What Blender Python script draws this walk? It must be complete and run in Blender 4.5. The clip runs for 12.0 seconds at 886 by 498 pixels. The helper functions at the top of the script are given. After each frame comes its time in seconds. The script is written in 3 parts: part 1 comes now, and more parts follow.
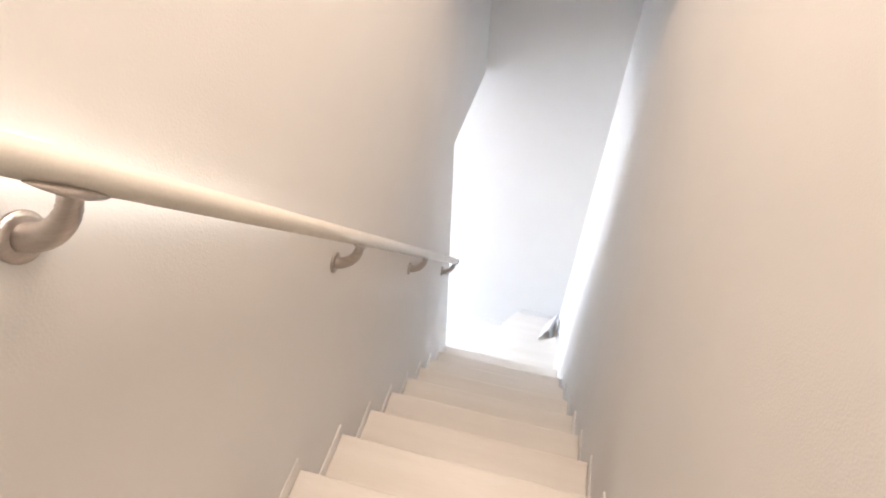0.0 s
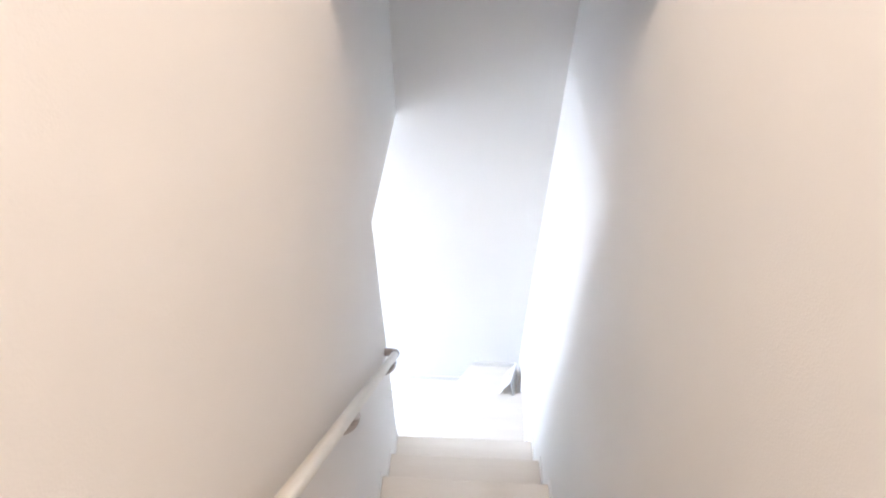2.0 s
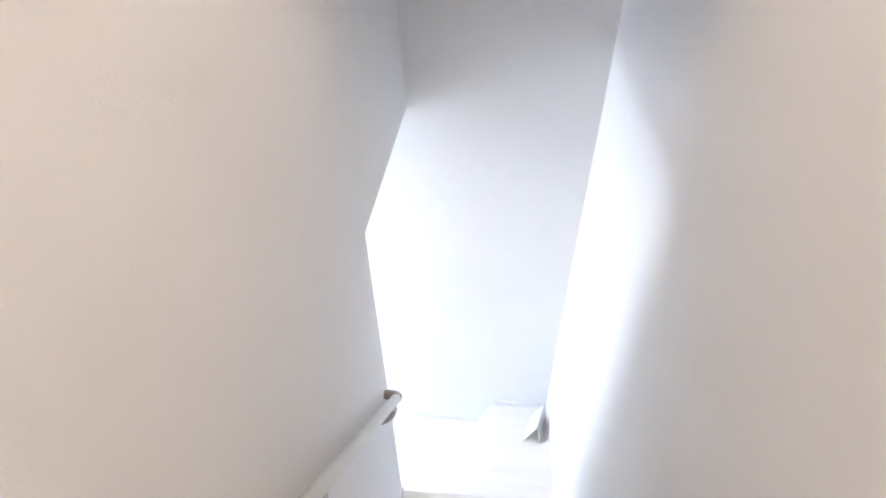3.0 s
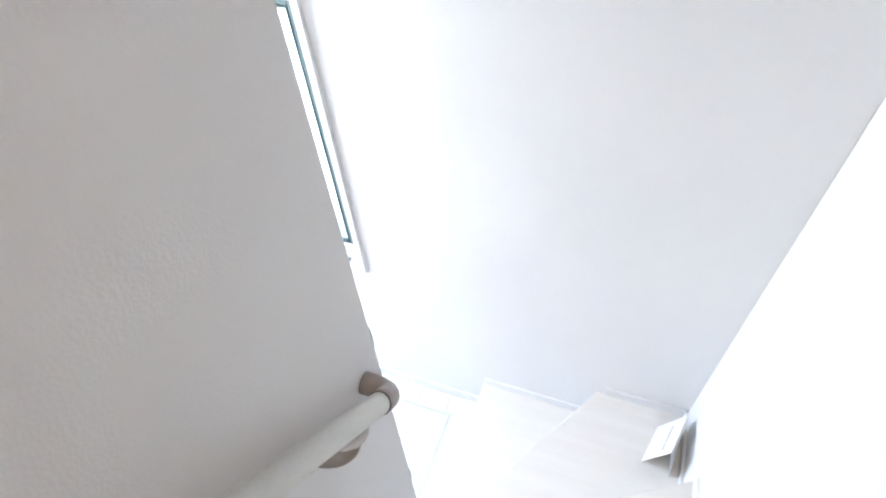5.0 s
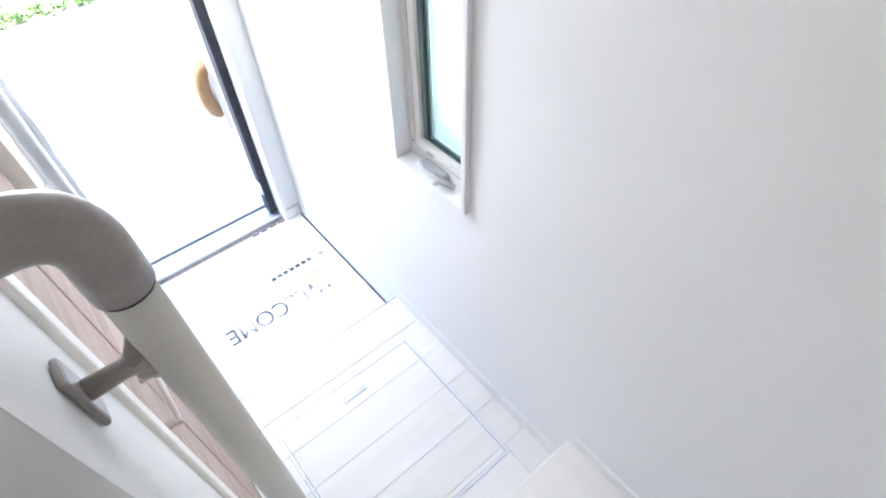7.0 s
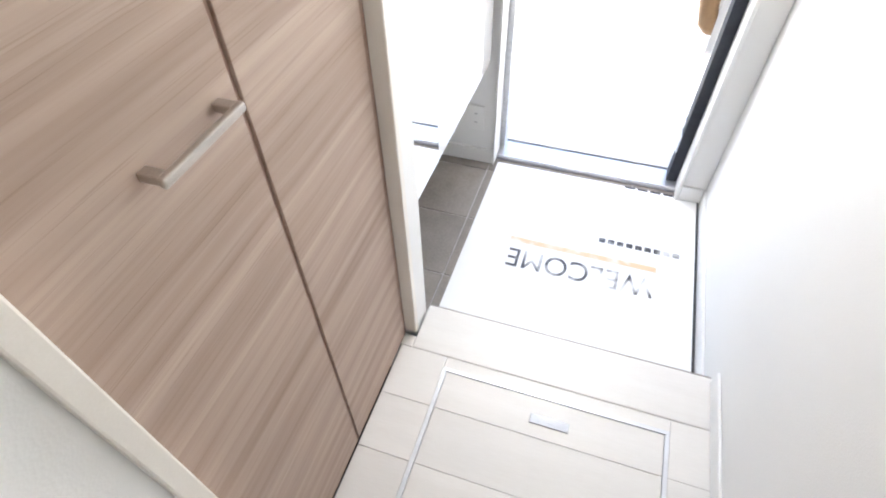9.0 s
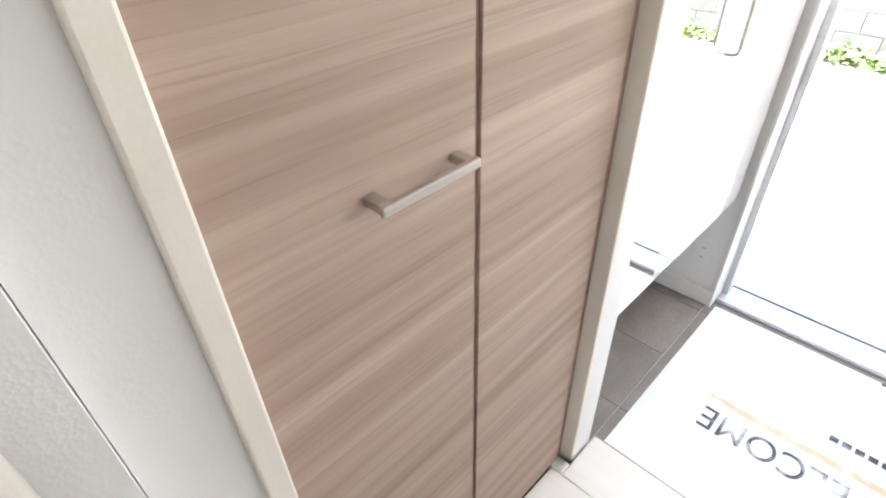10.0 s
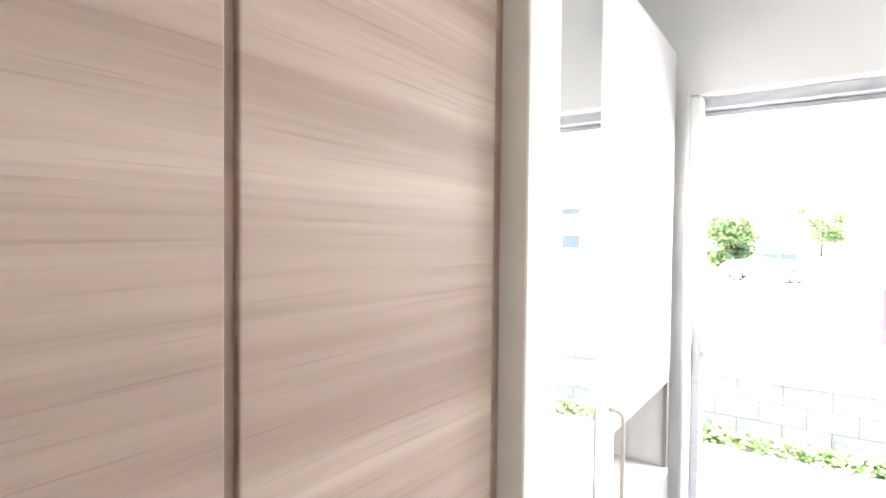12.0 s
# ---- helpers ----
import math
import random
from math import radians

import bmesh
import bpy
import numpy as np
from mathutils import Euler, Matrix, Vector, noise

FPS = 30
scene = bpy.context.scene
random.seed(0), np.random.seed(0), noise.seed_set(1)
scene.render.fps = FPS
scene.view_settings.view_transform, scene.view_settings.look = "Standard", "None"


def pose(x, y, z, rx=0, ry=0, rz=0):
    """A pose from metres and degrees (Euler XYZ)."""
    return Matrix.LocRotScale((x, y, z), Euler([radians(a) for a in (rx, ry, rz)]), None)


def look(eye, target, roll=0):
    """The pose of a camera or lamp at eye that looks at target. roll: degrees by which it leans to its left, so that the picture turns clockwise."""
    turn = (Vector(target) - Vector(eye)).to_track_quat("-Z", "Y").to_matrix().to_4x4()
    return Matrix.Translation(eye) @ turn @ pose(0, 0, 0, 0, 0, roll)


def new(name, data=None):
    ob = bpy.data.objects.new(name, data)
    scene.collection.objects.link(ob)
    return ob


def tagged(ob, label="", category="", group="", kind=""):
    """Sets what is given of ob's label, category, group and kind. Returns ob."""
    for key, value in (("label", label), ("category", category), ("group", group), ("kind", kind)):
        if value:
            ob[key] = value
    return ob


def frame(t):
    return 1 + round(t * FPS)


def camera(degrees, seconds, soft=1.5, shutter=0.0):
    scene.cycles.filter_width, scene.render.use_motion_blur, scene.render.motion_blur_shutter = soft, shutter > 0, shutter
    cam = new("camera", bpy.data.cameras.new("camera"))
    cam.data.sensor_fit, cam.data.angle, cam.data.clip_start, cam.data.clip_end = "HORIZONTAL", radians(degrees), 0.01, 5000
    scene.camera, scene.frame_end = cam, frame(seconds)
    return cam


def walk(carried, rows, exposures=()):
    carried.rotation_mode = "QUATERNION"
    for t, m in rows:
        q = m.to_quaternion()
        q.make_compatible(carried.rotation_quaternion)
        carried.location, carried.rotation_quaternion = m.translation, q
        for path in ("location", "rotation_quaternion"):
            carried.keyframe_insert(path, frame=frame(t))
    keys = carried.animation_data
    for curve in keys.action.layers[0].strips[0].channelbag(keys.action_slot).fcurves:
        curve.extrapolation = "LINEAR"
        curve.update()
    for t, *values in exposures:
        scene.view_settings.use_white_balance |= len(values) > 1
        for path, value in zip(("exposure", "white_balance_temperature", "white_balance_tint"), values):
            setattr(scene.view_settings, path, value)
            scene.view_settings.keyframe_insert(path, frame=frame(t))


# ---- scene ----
cam = camera(79.2, 12.0, soft=2.0)
PATH = [
    (0, (0.462, -2.192, 3.917), (0.138, -0.778, 2.541), 1.8),
    (0.5, (0.416, -2.031, 3.926), (0.234, -0.614, 2.526), 0.4),
    (1, (0.378, -1.831, 3.941), (0.27, -0.415, 2.532), 0.4),
    (1.5, (0.319, -1.646, 3.907), (0.241, -0.22, 2.507), 0.3),
    (2, (0.337, -1.486, 3.797), (0.267, -0.042, 2.416), 0.1),
    (2.5, (0.361, -1.324, 3.638), (0.265, 0.156, 2.297), 0.6),
    (3, (0.363, -1.188, 3.493), (0.194, 0.313, 2.182), -1.3),
    (5, (0.308, -0.385, 2.528), (-0.239, 0.85, 1.053), -4.9),
    (5.5, (0.315, -0.235, 2.354), (-0.31, 0.945, 0.865), -4.3),
    (6, (0.281, -0.093, 2.147), (-0.468, 1.016, 0.661), -3.4),
    (6.5, (0.216, -0.025, 2.077), (-0.655, 0.971, 0.576), -2.6),
    (6.7, (0.217, 0.014, 2.015), (-0.71, 0.953, 0.512), -2.4),
    (7.5, (0.165, 0.195, 1.775), (-1.015, 0.755, 0.275), -0.4),
    (8.3, (0.026, 0.311, 1.551), (-1.304, 0.412, 0.061), 0.9),
    (8.5, (-0.009, 0.363, 1.493), (-1.33, 0.339, -0.009), 0.6),
    (9, (-0.117, 0.347, 1.358), (-1.364, -0.098, -0.141), -1.7),
    (9.5, (-0.148, 0.305, 1.301), (-1.306, -0.482, -0.128), -0.3),
    (10, (-0.136, 0.315, 1.3), (-1.249, -0.831, 0.098), -2.1),
    (10.5, (-0.149, 0.302, 1.43), (-1.347, -1.025, 0.533), -0.6),
    (11, (-0.162, 0.3, 1.535), (-1.55, -1.04, 1.006), 0.8),
    (11.5, (-0.256, 0.285, 1.594), (-1.789, -0.981, 1.377), 0.9),
    (12, (-0.362, 0.24, 1.599), (-2.0, -0.906, 1.548), 0.6),
]
EXPOSURES = [(0.0, 4.05, 6000, 13), (1.0, 3.98, 6200, 13), (1.5, 4.1, 6200, 13), (2.0, 4.15, 5750, 12), (2.5, 4.12, 5550, 12), (3.2, 4.1, 5600, 12), (4.8, 3.9, 5750, 11), (5.5, 3.58, 5850, 12), (6.5, 3.3, 5900, 12), (8.5, 2.93, 6700, 12), (9.5, 2.9, 6950, 13), (10.5, 2.9, 7000, 13), (11.0, 2.95, 7400, 14), (12.0, 2.95, 6700, 14)]
walk(cam, [(t, look(eye, target, roll)) for t, eye, target, roll in PATH], EXPOSURES)

# ---- light ----
world = bpy.data.worlds.new("sky")
scene.world = world
world.use_nodes = True
wn = world.node_tree.nodes
sky = wn.new("ShaderNodeTexSky")
sky.sky_type = "NISHITA"
sky.sun_disc = False
sky.sun_elevation, sky.sun_rotation = radians(63), radians(169)
sky.air_density, sky.dust_density = 1.0, 2.0
wn["Background"].inputs["Strength"].default_value = 0.15
world.node_tree.links.new(sky.outputs[0], wn["Background"].inputs["Color"])

sun = new("sun", bpy.data.lights.new("sun", "SUN"))
sun.data.energy, sun.data.angle, sun.data.color = 5.0, radians(0.8), (1.0, 0.96, 0.9)
sun.matrix_world = look((1.0, -5.0, 10.0), (0, 0, 0))


def area_lamp(name, place, target, sx, sy, power, color):
    ob = new(name, bpy.data.lights.new(name, "AREA"))
    ob.data.shape, ob.data.size, ob.data.size_y, ob.data.energy, ob.data.color = "RECTANGLE", sx, sy, power, color
    ob.matrix_world = look(place, target)
    return ob


area_lamp("window_daylight", (-0.73, 1.02, 1.45), (-0.73, 0.0, 1.45), 0.24, 1.0, 0.4, (0.92, 1.0, 0.95))
area_lamp("landing_ceiling_lamp_light", (0.39, -1.15, 5.14), (0.39, -1.15, 2.0), 0.3, 1.4, 1.75, (1.0, 0.78, 0.60))
area_lamp("doorway_daylight", (-1.99, 0.33, 1.80), (-0.1, 0.5, 0.1), 0.66, 0.28, 2.8, (0.93, 0.97, 1.0))

# ---- materials ----


def material(name, color, rough=0.5, metal=0.0, spec=0.5):
    m = bpy.data.materials.new(name)
    m.use_nodes = True
    b = m.node_tree.nodes["Principled BSDF"]
    b.inputs["Base Color"].default_value = (*color, 1)
    b.inputs["Roughness"].default_value, b.inputs["Metallic"].default_value = rough, metal
    b.inputs["Specular IOR Level"].default_value = spec
    return m


def add(m, kind):
    return m.node_tree.nodes.new(kind)


def wire(m, a, b):
    m.node_tree.links.new(a, b)


def varied(name, dark, light, scale, rough=0.5, bump=0.2, stretch=(1, 1, 1), fine=300.0, dist=0.001, per_piece=0.0, metal=0.0, wave=False):
    """A two-scale surface: broad tone, fine grain, bump, and a tone of its own for each piece."""
    m = material(name, light, rough, metal)
    b = m.node_tree.nodes["Principled BSDF"]
    co, mp = add(m, "ShaderNodeTexCoord"), add(m, "ShaderNodeMapping")
    mp.inputs["Scale"].default_value = stretch
    wire(m, co.outputs["Object"], mp.inputs["Vector"])
    info = add(m, "ShaderNodeObjectInfo")
    if per_piece:
        shift = add(m, "ShaderNodeVectorMath")
        shift.operation = "MULTIPLY_ADD"
        wire(m, info.outputs["Random"], shift.inputs[0])
        shift.inputs[1].default_value = (13, 7, 31)
        wire(m, co.outputs["Object"], shift.inputs[2])
        wire(m, shift.outputs[0], mp.inputs["Vector"])
    n1, n2 = add(m, "ShaderNodeTexNoise"), add(m, "ShaderNodeTexNoise")
    for n, s, d in ((n1, scale, 5), (n2, fine, 3)):
        n.inputs["Scale"].default_value, n.inputs["Detail"].default_value = s, d
        wire(m, mp.outputs[0], n.inputs["Vector"])
    if wave:
        n1.inputs["Distortion"].default_value = 0.6
    mixed = add(m, "ShaderNodeMath")
    mixed.operation = "MULTIPLY_ADD"
    wire(m, n2.outputs["Fac"], mixed.inputs[0])
    mixed.inputs[1].default_value = 0.45
    scaled = add(m, "ShaderNodeMath")
    scaled.operation = "MULTIPLY"
    wire(m, n1.outputs["Fac"], scaled.inputs[0])
    scaled.inputs[1].default_value = 0.75
    wire(m, scaled.outputs[0], mixed.inputs[2])
    ramp = add(m, "ShaderNodeValToRGB")
    ramp.color_ramp.elements[0].position, ramp.color_ramp.elements[1].position = 0.38, 0.78
    ramp.color_ramp.elements[0].color, ramp.color_ramp.elements[1].color = (*dark, 1), (*light, 1)
    wire(m, mixed.outputs[0], ramp.inputs[0])
    last = ramp.outputs[0]
    if per_piece:
        tone = add(m, "ShaderNodeHueSaturation")
        rng = add(m, "ShaderNodeMapRange")
        rng.inputs["To Min"].default_value, rng.inputs["To Max"].default_value = 1 - per_piece, 1 + per_piece * 0.5
        wire(m, info.outputs["Random"], rng.inputs["Value"])
        wire(m, rng.outputs[0], tone.inputs["Value"])
        wire(m, last, tone.inputs["Color"])
        last = tone.outputs[0]
    wire(m, last, b.inputs["Base Color"])
    bp = add(m, "ShaderNodeBump")
    bp.inputs["Strength"].default_value, bp.inputs["Distance"].default_value = bump, dist
    wire(m, mixed.outputs[0], bp.inputs["Height"])
    wire(m, bp.outputs[0], b.inputs["Normal"])
    return m


def wallpaper():
    """White vinyl paper with a raised stipple."""
    m = material("white_wallpaper", (0.8, 0.79, 0.77), 0.75, 0.0, 0.3)
    b = m.node_tree.nodes["Principled BSDF"]
    co = add(m, "ShaderNodeTexCoord")
    blot, stip, broad = add(m, "ShaderNodeTexVoronoi"), add(m, "ShaderNodeTexNoise"), add(m, "ShaderNodeTexNoise")
    blot.inputs["Scale"].default_value = 270
    stip.inputs["Scale"].default_value, stip.inputs["Detail"].default_value = 260, 4
    broad.inputs["Scale"].default_value = 2.2
    for n in (blot, stip, broad):
        wire(m, co.outputs["Object"], n.inputs["Vector"])
    ramp = add(m, "ShaderNodeValToRGB")
    ramp.color_ramp.elements[0].color, ramp.color_ramp.elements[1].color = (0.76, 0.75, 0.73, 1), (0.82, 0.81, 0.79, 1)
    wire(m, broad.outputs["Fac"], ramp.inputs[0])
    wire(m, ramp.outputs[0], b.inputs["Base Color"])
    mul = add(m, "ShaderNodeMath")
    mul.operation = "MULTIPLY"
    wire(m, blot.outputs["Distance"], mul.inputs[0])
    wire(m, stip.outputs["Fac"], mul.inputs[1])
    bp = add(m, "ShaderNodeBump")
    bp.inputs["Strength"].default_value, bp.inputs["Distance"].default_value = 0.27, 0.0014
    wire(m, mul.outputs[0], bp.inputs["Height"])
    wire(m, bp.outputs[0], b.inputs["Normal"])
    return m


def grained_laminate():
    """Taupe laminate: level grain in soft bands, bent a little, with pale streaks and short dark pores."""
    m = material("taupe_wood_laminate", (0.4, 0.29, 0.23), 0.6, 0.0, 0.3)
    b = m.node_tree.nodes["Principled BSDF"]
    co = add(m, "ShaderNodeTexCoord")

    def noise(stretch, detail, src, rough=0.55):
        mp, n = add(m, "ShaderNodeMapping"), add(m, "ShaderNodeTexNoise")
        mp.inputs["Scale"].default_value = stretch
        n.inputs["Scale"].default_value, n.inputs["Detail"].default_value, n.inputs["Roughness"].default_value = 1.0, detail, rough
        wire(m, src, mp.inputs["Vector"])
        wire(m, mp.outputs[0], n.inputs["Vector"])
        return n.outputs["Fac"]

    bend = noise((1.5, 1.5, 3.0), 2, co.outputs["Object"])
    push = add(m, "ShaderNodeVectorMath")
    push.operation = "MULTIPLY_ADD"
    wire(m, bend, push.inputs[0])
    push.inputs[1].default_value = (0, 0, 0.028)
    wire(m, co.outputs["Object"], push.inputs[2])
    bands, streaks, pores = noise((0.8, 1, 22), 3, push.outputs[0]), noise((1.3, 2, 140), 5, push.outputs[0], 0.65), noise((5, 6, 430), 2, push.outputs[0])

    def ramp(fac, stops):
        r = add(m, "ShaderNodeValToRGB")
        e = r.color_ramp.elements
        while len(e) < len(stops):
            e.new(0.5)
        for el, (p, c) in zip(e, stops):
            el.position, el.color = p, (*c, 1)
        wire(m, fac, r.inputs[0])
        return r.outputs[0]

    def multiply(a, c, fac):
        mx = add(m, "ShaderNodeMix")
        mx.data_type, mx.blend_type = "RGBA", "MULTIPLY"
        mx.inputs["Factor"].default_value = fac
        wire(m, a, mx.inputs["A"])
        wire(m, c, mx.inputs["B"])
        return mx.outputs["Result"]

    tone = ramp(bands, [(0.3, (0.32, 0.225, 0.176)), (0.5, (0.405, 0.30, 0.242)), (0.7, (0.49, 0.378, 0.312))])
    tone = multiply(tone, ramp(streaks, [(0.3, (0.72, 0.68, 0.66)), (0.5, (0.97, 0.96, 0.95)), (0.7, (1.0, 1.0, 1.0))]), 0.45)
    tone = multiply(tone, ramp(pores, [(0.30, (0.62, 0.56, 0.52)), (0.40, (1.0, 1.0, 1.0))]), 0.4)
    wire(m, tone, b.inputs["Base Color"])
    bp = add(m, "ShaderNodeBump")
    bp.inputs["Strength"].default_value, bp.inputs["Distance"].default_value = 0.12, 0.0005
    wire(m, pores, bp.inputs["Height"])
    wire(m, bp.outputs[0], b.inputs["Normal"])
    return m


def glare_print(name, ink, paper, scale):
    """Thin print that pales to the sheet in patches, glare put into the colour."""
    m = material(name, ink, 0.35)
    b = m.node_tree.nodes["Principled BSDF"]
    co, n, r = add(m, "ShaderNodeTexCoord"), add(m, "ShaderNodeTexNoise"), add(m, "ShaderNodeValToRGB")
    n.inputs["Scale"].default_value, n.inputs["Detail"].default_value = scale, 4
    wire(m, co.outputs["Object"], n.inputs["Vector"])
    e = r.color_ramp.elements
    e[0].position, e[1].position = 0.45, 0.62
    e[0].color, e[1].color = (*ink, 1), (*paper, 1)
    wire(m, n.outputs["Fac"], r.inputs[0])
    wire(m, r.outputs[0], b.inputs["Base Color"])
    return m


PAPER = wallpaper()
CEILING = varied("ceiling_paper", (0.76, 0.76, 0.75), (0.82, 0.82, 0.81), 3, 0.8, 0.2)
TRIM = varied("white_trim", (0.74, 0.73, 0.71), (0.82, 0.81, 0.79), 6, 0.35, 0.05)
WOOD = grained_laminate()
GROOVE = varied("dark_wood_edge_and_gap_shade", (0.21, 0.12, 0.09), (0.31, 0.19, 0.145), 4, 0.5, 0.1, (1, 1, 8))
BOARD = varied("pale_oak_board", (0.73, 0.695, 0.645), (0.79, 0.76, 0.715), 2.4, 0.38, 0.06, (9, 0.7, 1), 40.0, 0.0004, 0.06)
TREAD = varied("pale_oak_tread", (0.73, 0.69, 0.63), (0.79, 0.755, 0.70), 2.4, 0.35, 0.06, (0.7, 9, 1), 40.0, 0.0004, 0.05)
TILE = varied("grey_brown_tile", (0.17, 0.145, 0.125), (0.27, 0.24, 0.215), 7, 0.55, 0.15, (1, 1, 1), 120, 0.001, 0.08)
GROUT = varied("pale_grout", (0.36, 0.34, 0.32), (0.46, 0.44, 0.42), 20, 0.9, 0.3)
PORCH = varied("grey_porch_tile", (0.44, 0.45, 0.46), (0.56, 0.57, 0.58), 6, 0.55, 0.15, (1, 1, 1), 120, 0.001, 0.06)
PAPERMAT = varied("white_sheet", (0.78, 0.78, 0.76), (0.86, 0.86, 0.85), 5, 0.3, 0.1)
INK = varied("black_ink", (0.02, 0.02, 0.02), (0.04, 0.038, 0.038), 30, 0.3, 0.0)
# Sheet print paled by noise where doorway glare would wash it out.
GLAREINK = glare_print("glare_black_print", (0.05, 0.048, 0.05), (0.74, 0.74, 0.73), 9.0)
GLAREORANGE = glare_print("glare_orange_print", (0.72, 0.5, 0.32), (0.8, 0.79, 0.76), 11.0)
GREYINK = varied("grey_ink", (0.3, 0.29, 0.28), (0.42, 0.41, 0.4), 30, 0.5, 0.0)
STEEL = varied("brushed_nickel", (0.42, 0.38, 0.34), (0.55, 0.50, 0.46), 30, 0.32, 0.05, (1, 1, 6), 300, 0.0003, metal=0.9)
GREYCAP = varied("grey_beige_plastic_and_gap_shade", (0.27, 0.235, 0.21), (0.34, 0.30, 0.27), 12, 0.32, 0.04)
RAILWHITE = varied("cream_rail", (0.66, 0.63, 0.56), (0.74, 0.71, 0.64), 10, 0.4, 0.04)
ALU = varied("silver_aluminium", (0.5, 0.51, 0.53), (0.62, 0.63, 0.65), 20, 0.35, 0.04, (1, 1, 5), metal=0.8)
DARKALU = varied("dark_seal", (0.015, 0.017, 0.025), (0.035, 0.038, 0.048), 25, 0.8, 0.1)
RESIN = varied("white_window_resin", (0.72, 0.70, 0.65), (0.8, 0.78, 0.74), 10, 0.35, 0.04)
SASH = varied("green_grey_sash", (0.11, 0.165, 0.155), (0.17, 0.23, 0.22), 12, 0.35, 0.04)
SILVER = varied("pale_silver", (0.66, 0.67, 0.69), (0.76, 0.77, 0.79), 20, 0.35, 0.04, (1, 1, 5), metal=0.25)
GASKET = varied("green_black_gasket", (0.012, 0.035, 0.035), (0.03, 0.07, 0.068), 20, 0.4, 0.05)
DOORWHITE = varied("white_door_skin", (0.70, 0.70, 0.69), (0.78, 0.78, 0.77), 4, 0.4, 0.08, (6, 6, 1))
BROWN = varied("tan_grip", (0.30, 0.165, 0.07), (0.42, 0.25, 0.115), 6, 0.4, 0.05, (8, 8, 1))
CONCRETE = varied("pale_concrete", (0.46, 0.45, 0.43), (0.6, 0.59, 0.57), 1.5, 0.9, 0.3, (1, 1, 1), 40, 0.004)
BLOCK = varied("grey_block", (0.2, 0.205, 0.21), (0.28, 0.285, 0.285), 6, 0.9, 0.4, (1, 1, 1), 90, 0.003, 0.12)
MORTAR = varied("grey_mortar", (0.09, 0.09, 0.09), (0.14, 0.14, 0.14), 20, 0.95, 0.4)
PULL = varied("grey_flush_pull", (0.36, 0.37, 0.40), (0.46, 0.47, 0.50), 20, 0.4, 0.04, (1, 1, 1), 300, 0.0003, metal=0.4)
CRANK = varied("grey_crank_metal", (0.42, 0.42, 0.41), (0.52, 0.52, 0.51), 15, 0.4, 0.05)
CREAM = varied("cream_casing", (0.74, 0.685, 0.62), (0.81, 0.76, 0.695), 6, 0.4, 0.05)
# Beige stands in for the shade inside the cabinet niche.
BEIGE = varied("beige_niche_shade", (0.56, 0.49, 0.40), (0.64, 0.57, 0.47), 4, 0.5, 0.05)
LEAF = varied("green_leaves", (0.1, 0.17, 0.06), (0.24, 0.35, 0.14), 3, 0.5, 0.1)
BARK = varied("brown_bark", (0.06, 0.045, 0.03), (0.14, 0.1, 0.07), 6, 0.9, 0.6, (1, 1, 0.3), 40, 0.01)
CARWHITE = varied("white_car_paint", (0.72, 0.72, 0.73), (0.8, 0.8, 0.8), 2, 0.2, 0.0)
RUBBER = varied("black_rubber", (0.015, 0.015, 0.015), (0.03, 0.03, 0.03), 10, 0.8, 0.2)
SIDING = varied("white_siding", (0.62, 0.63, 0.63), (0.74, 0.75, 0.75), 2, 0.7, 0.1)
ROOF = varied("teal_roof", (0.025, 0.06, 0.058), (0.045, 0.09, 0.086), 3, 0.6, 0.3)
PINK = varied("pink_red_cloth", (0.55, 0.08, 0.13), (0.68, 0.15, 0.2), 5, 0.7, 0.1)
DARKGLASS = material("dark_glass", (0.10, 0.13, 0.15), 0.08)
MIRROR = material("mirror_silver", (0.93, 0.94, 0.94), 0.01, 1.0)
GLOSS = varied("white_gloss_lacquer", (0.75, 0.74, 0.72), (0.81, 0.8, 0.78), 2, 0.06, 0.0)
GLOSS.node_tree.nodes["Principled BSDF"].inputs["Coat Weight"].default_value = 1.0
GLOSS.node_tree.nodes["Principled BSDF"].inputs["Coat Roughness"].default_value = 0.02
FROST = material("frosted_glass", (0.88, 0.97, 0.94), 0.45)
FROST.node_tree.nodes["Principled BSDF"].inputs["Transmission Weight"].default_value = 1.0
LAMPGLOW = material("lamp_diffuser", (0.9, 0.85, 0.75), 0.5)
LAMPGLOW.node_tree.nodes["Principled BSDF"].inputs["Emission Color"].default_value = (1, 0.75, 0.5, 1)
LAMPGLOW.node_tree.nodes["Principled BSDF"].inputs["Emission Strength"].default_value = 0.15

# ---- mesh helpers ----


def box_into(bm, lo, hi, bevel=0.0, seg=2):
    made = bmesh.ops.create_cube(bm, size=1.0, matrix=Matrix.LocRotScale([(a + b) / 2 for a, b in zip(lo, hi)], None, [abs(b - a) for a, b in zip(lo, hi)]))
    if bevel:
        edges = list({e for v in made["verts"] for e in v.link_edges})
        bmesh.ops.bevel(bm, geom=edges, offset=bevel, segments=seg, affect="EDGES", profile=0.5)
    return bm


def box(lo, hi, bevel=0.0, seg=2):
    return box_into(bmesh.new(), lo, hi, bevel, seg)


def boxes(*pairs, bevel=0.0):
    bm = bmesh.new()
    for lo, hi in pairs:
        box_into(bm, lo, hi, bevel)
    return bm


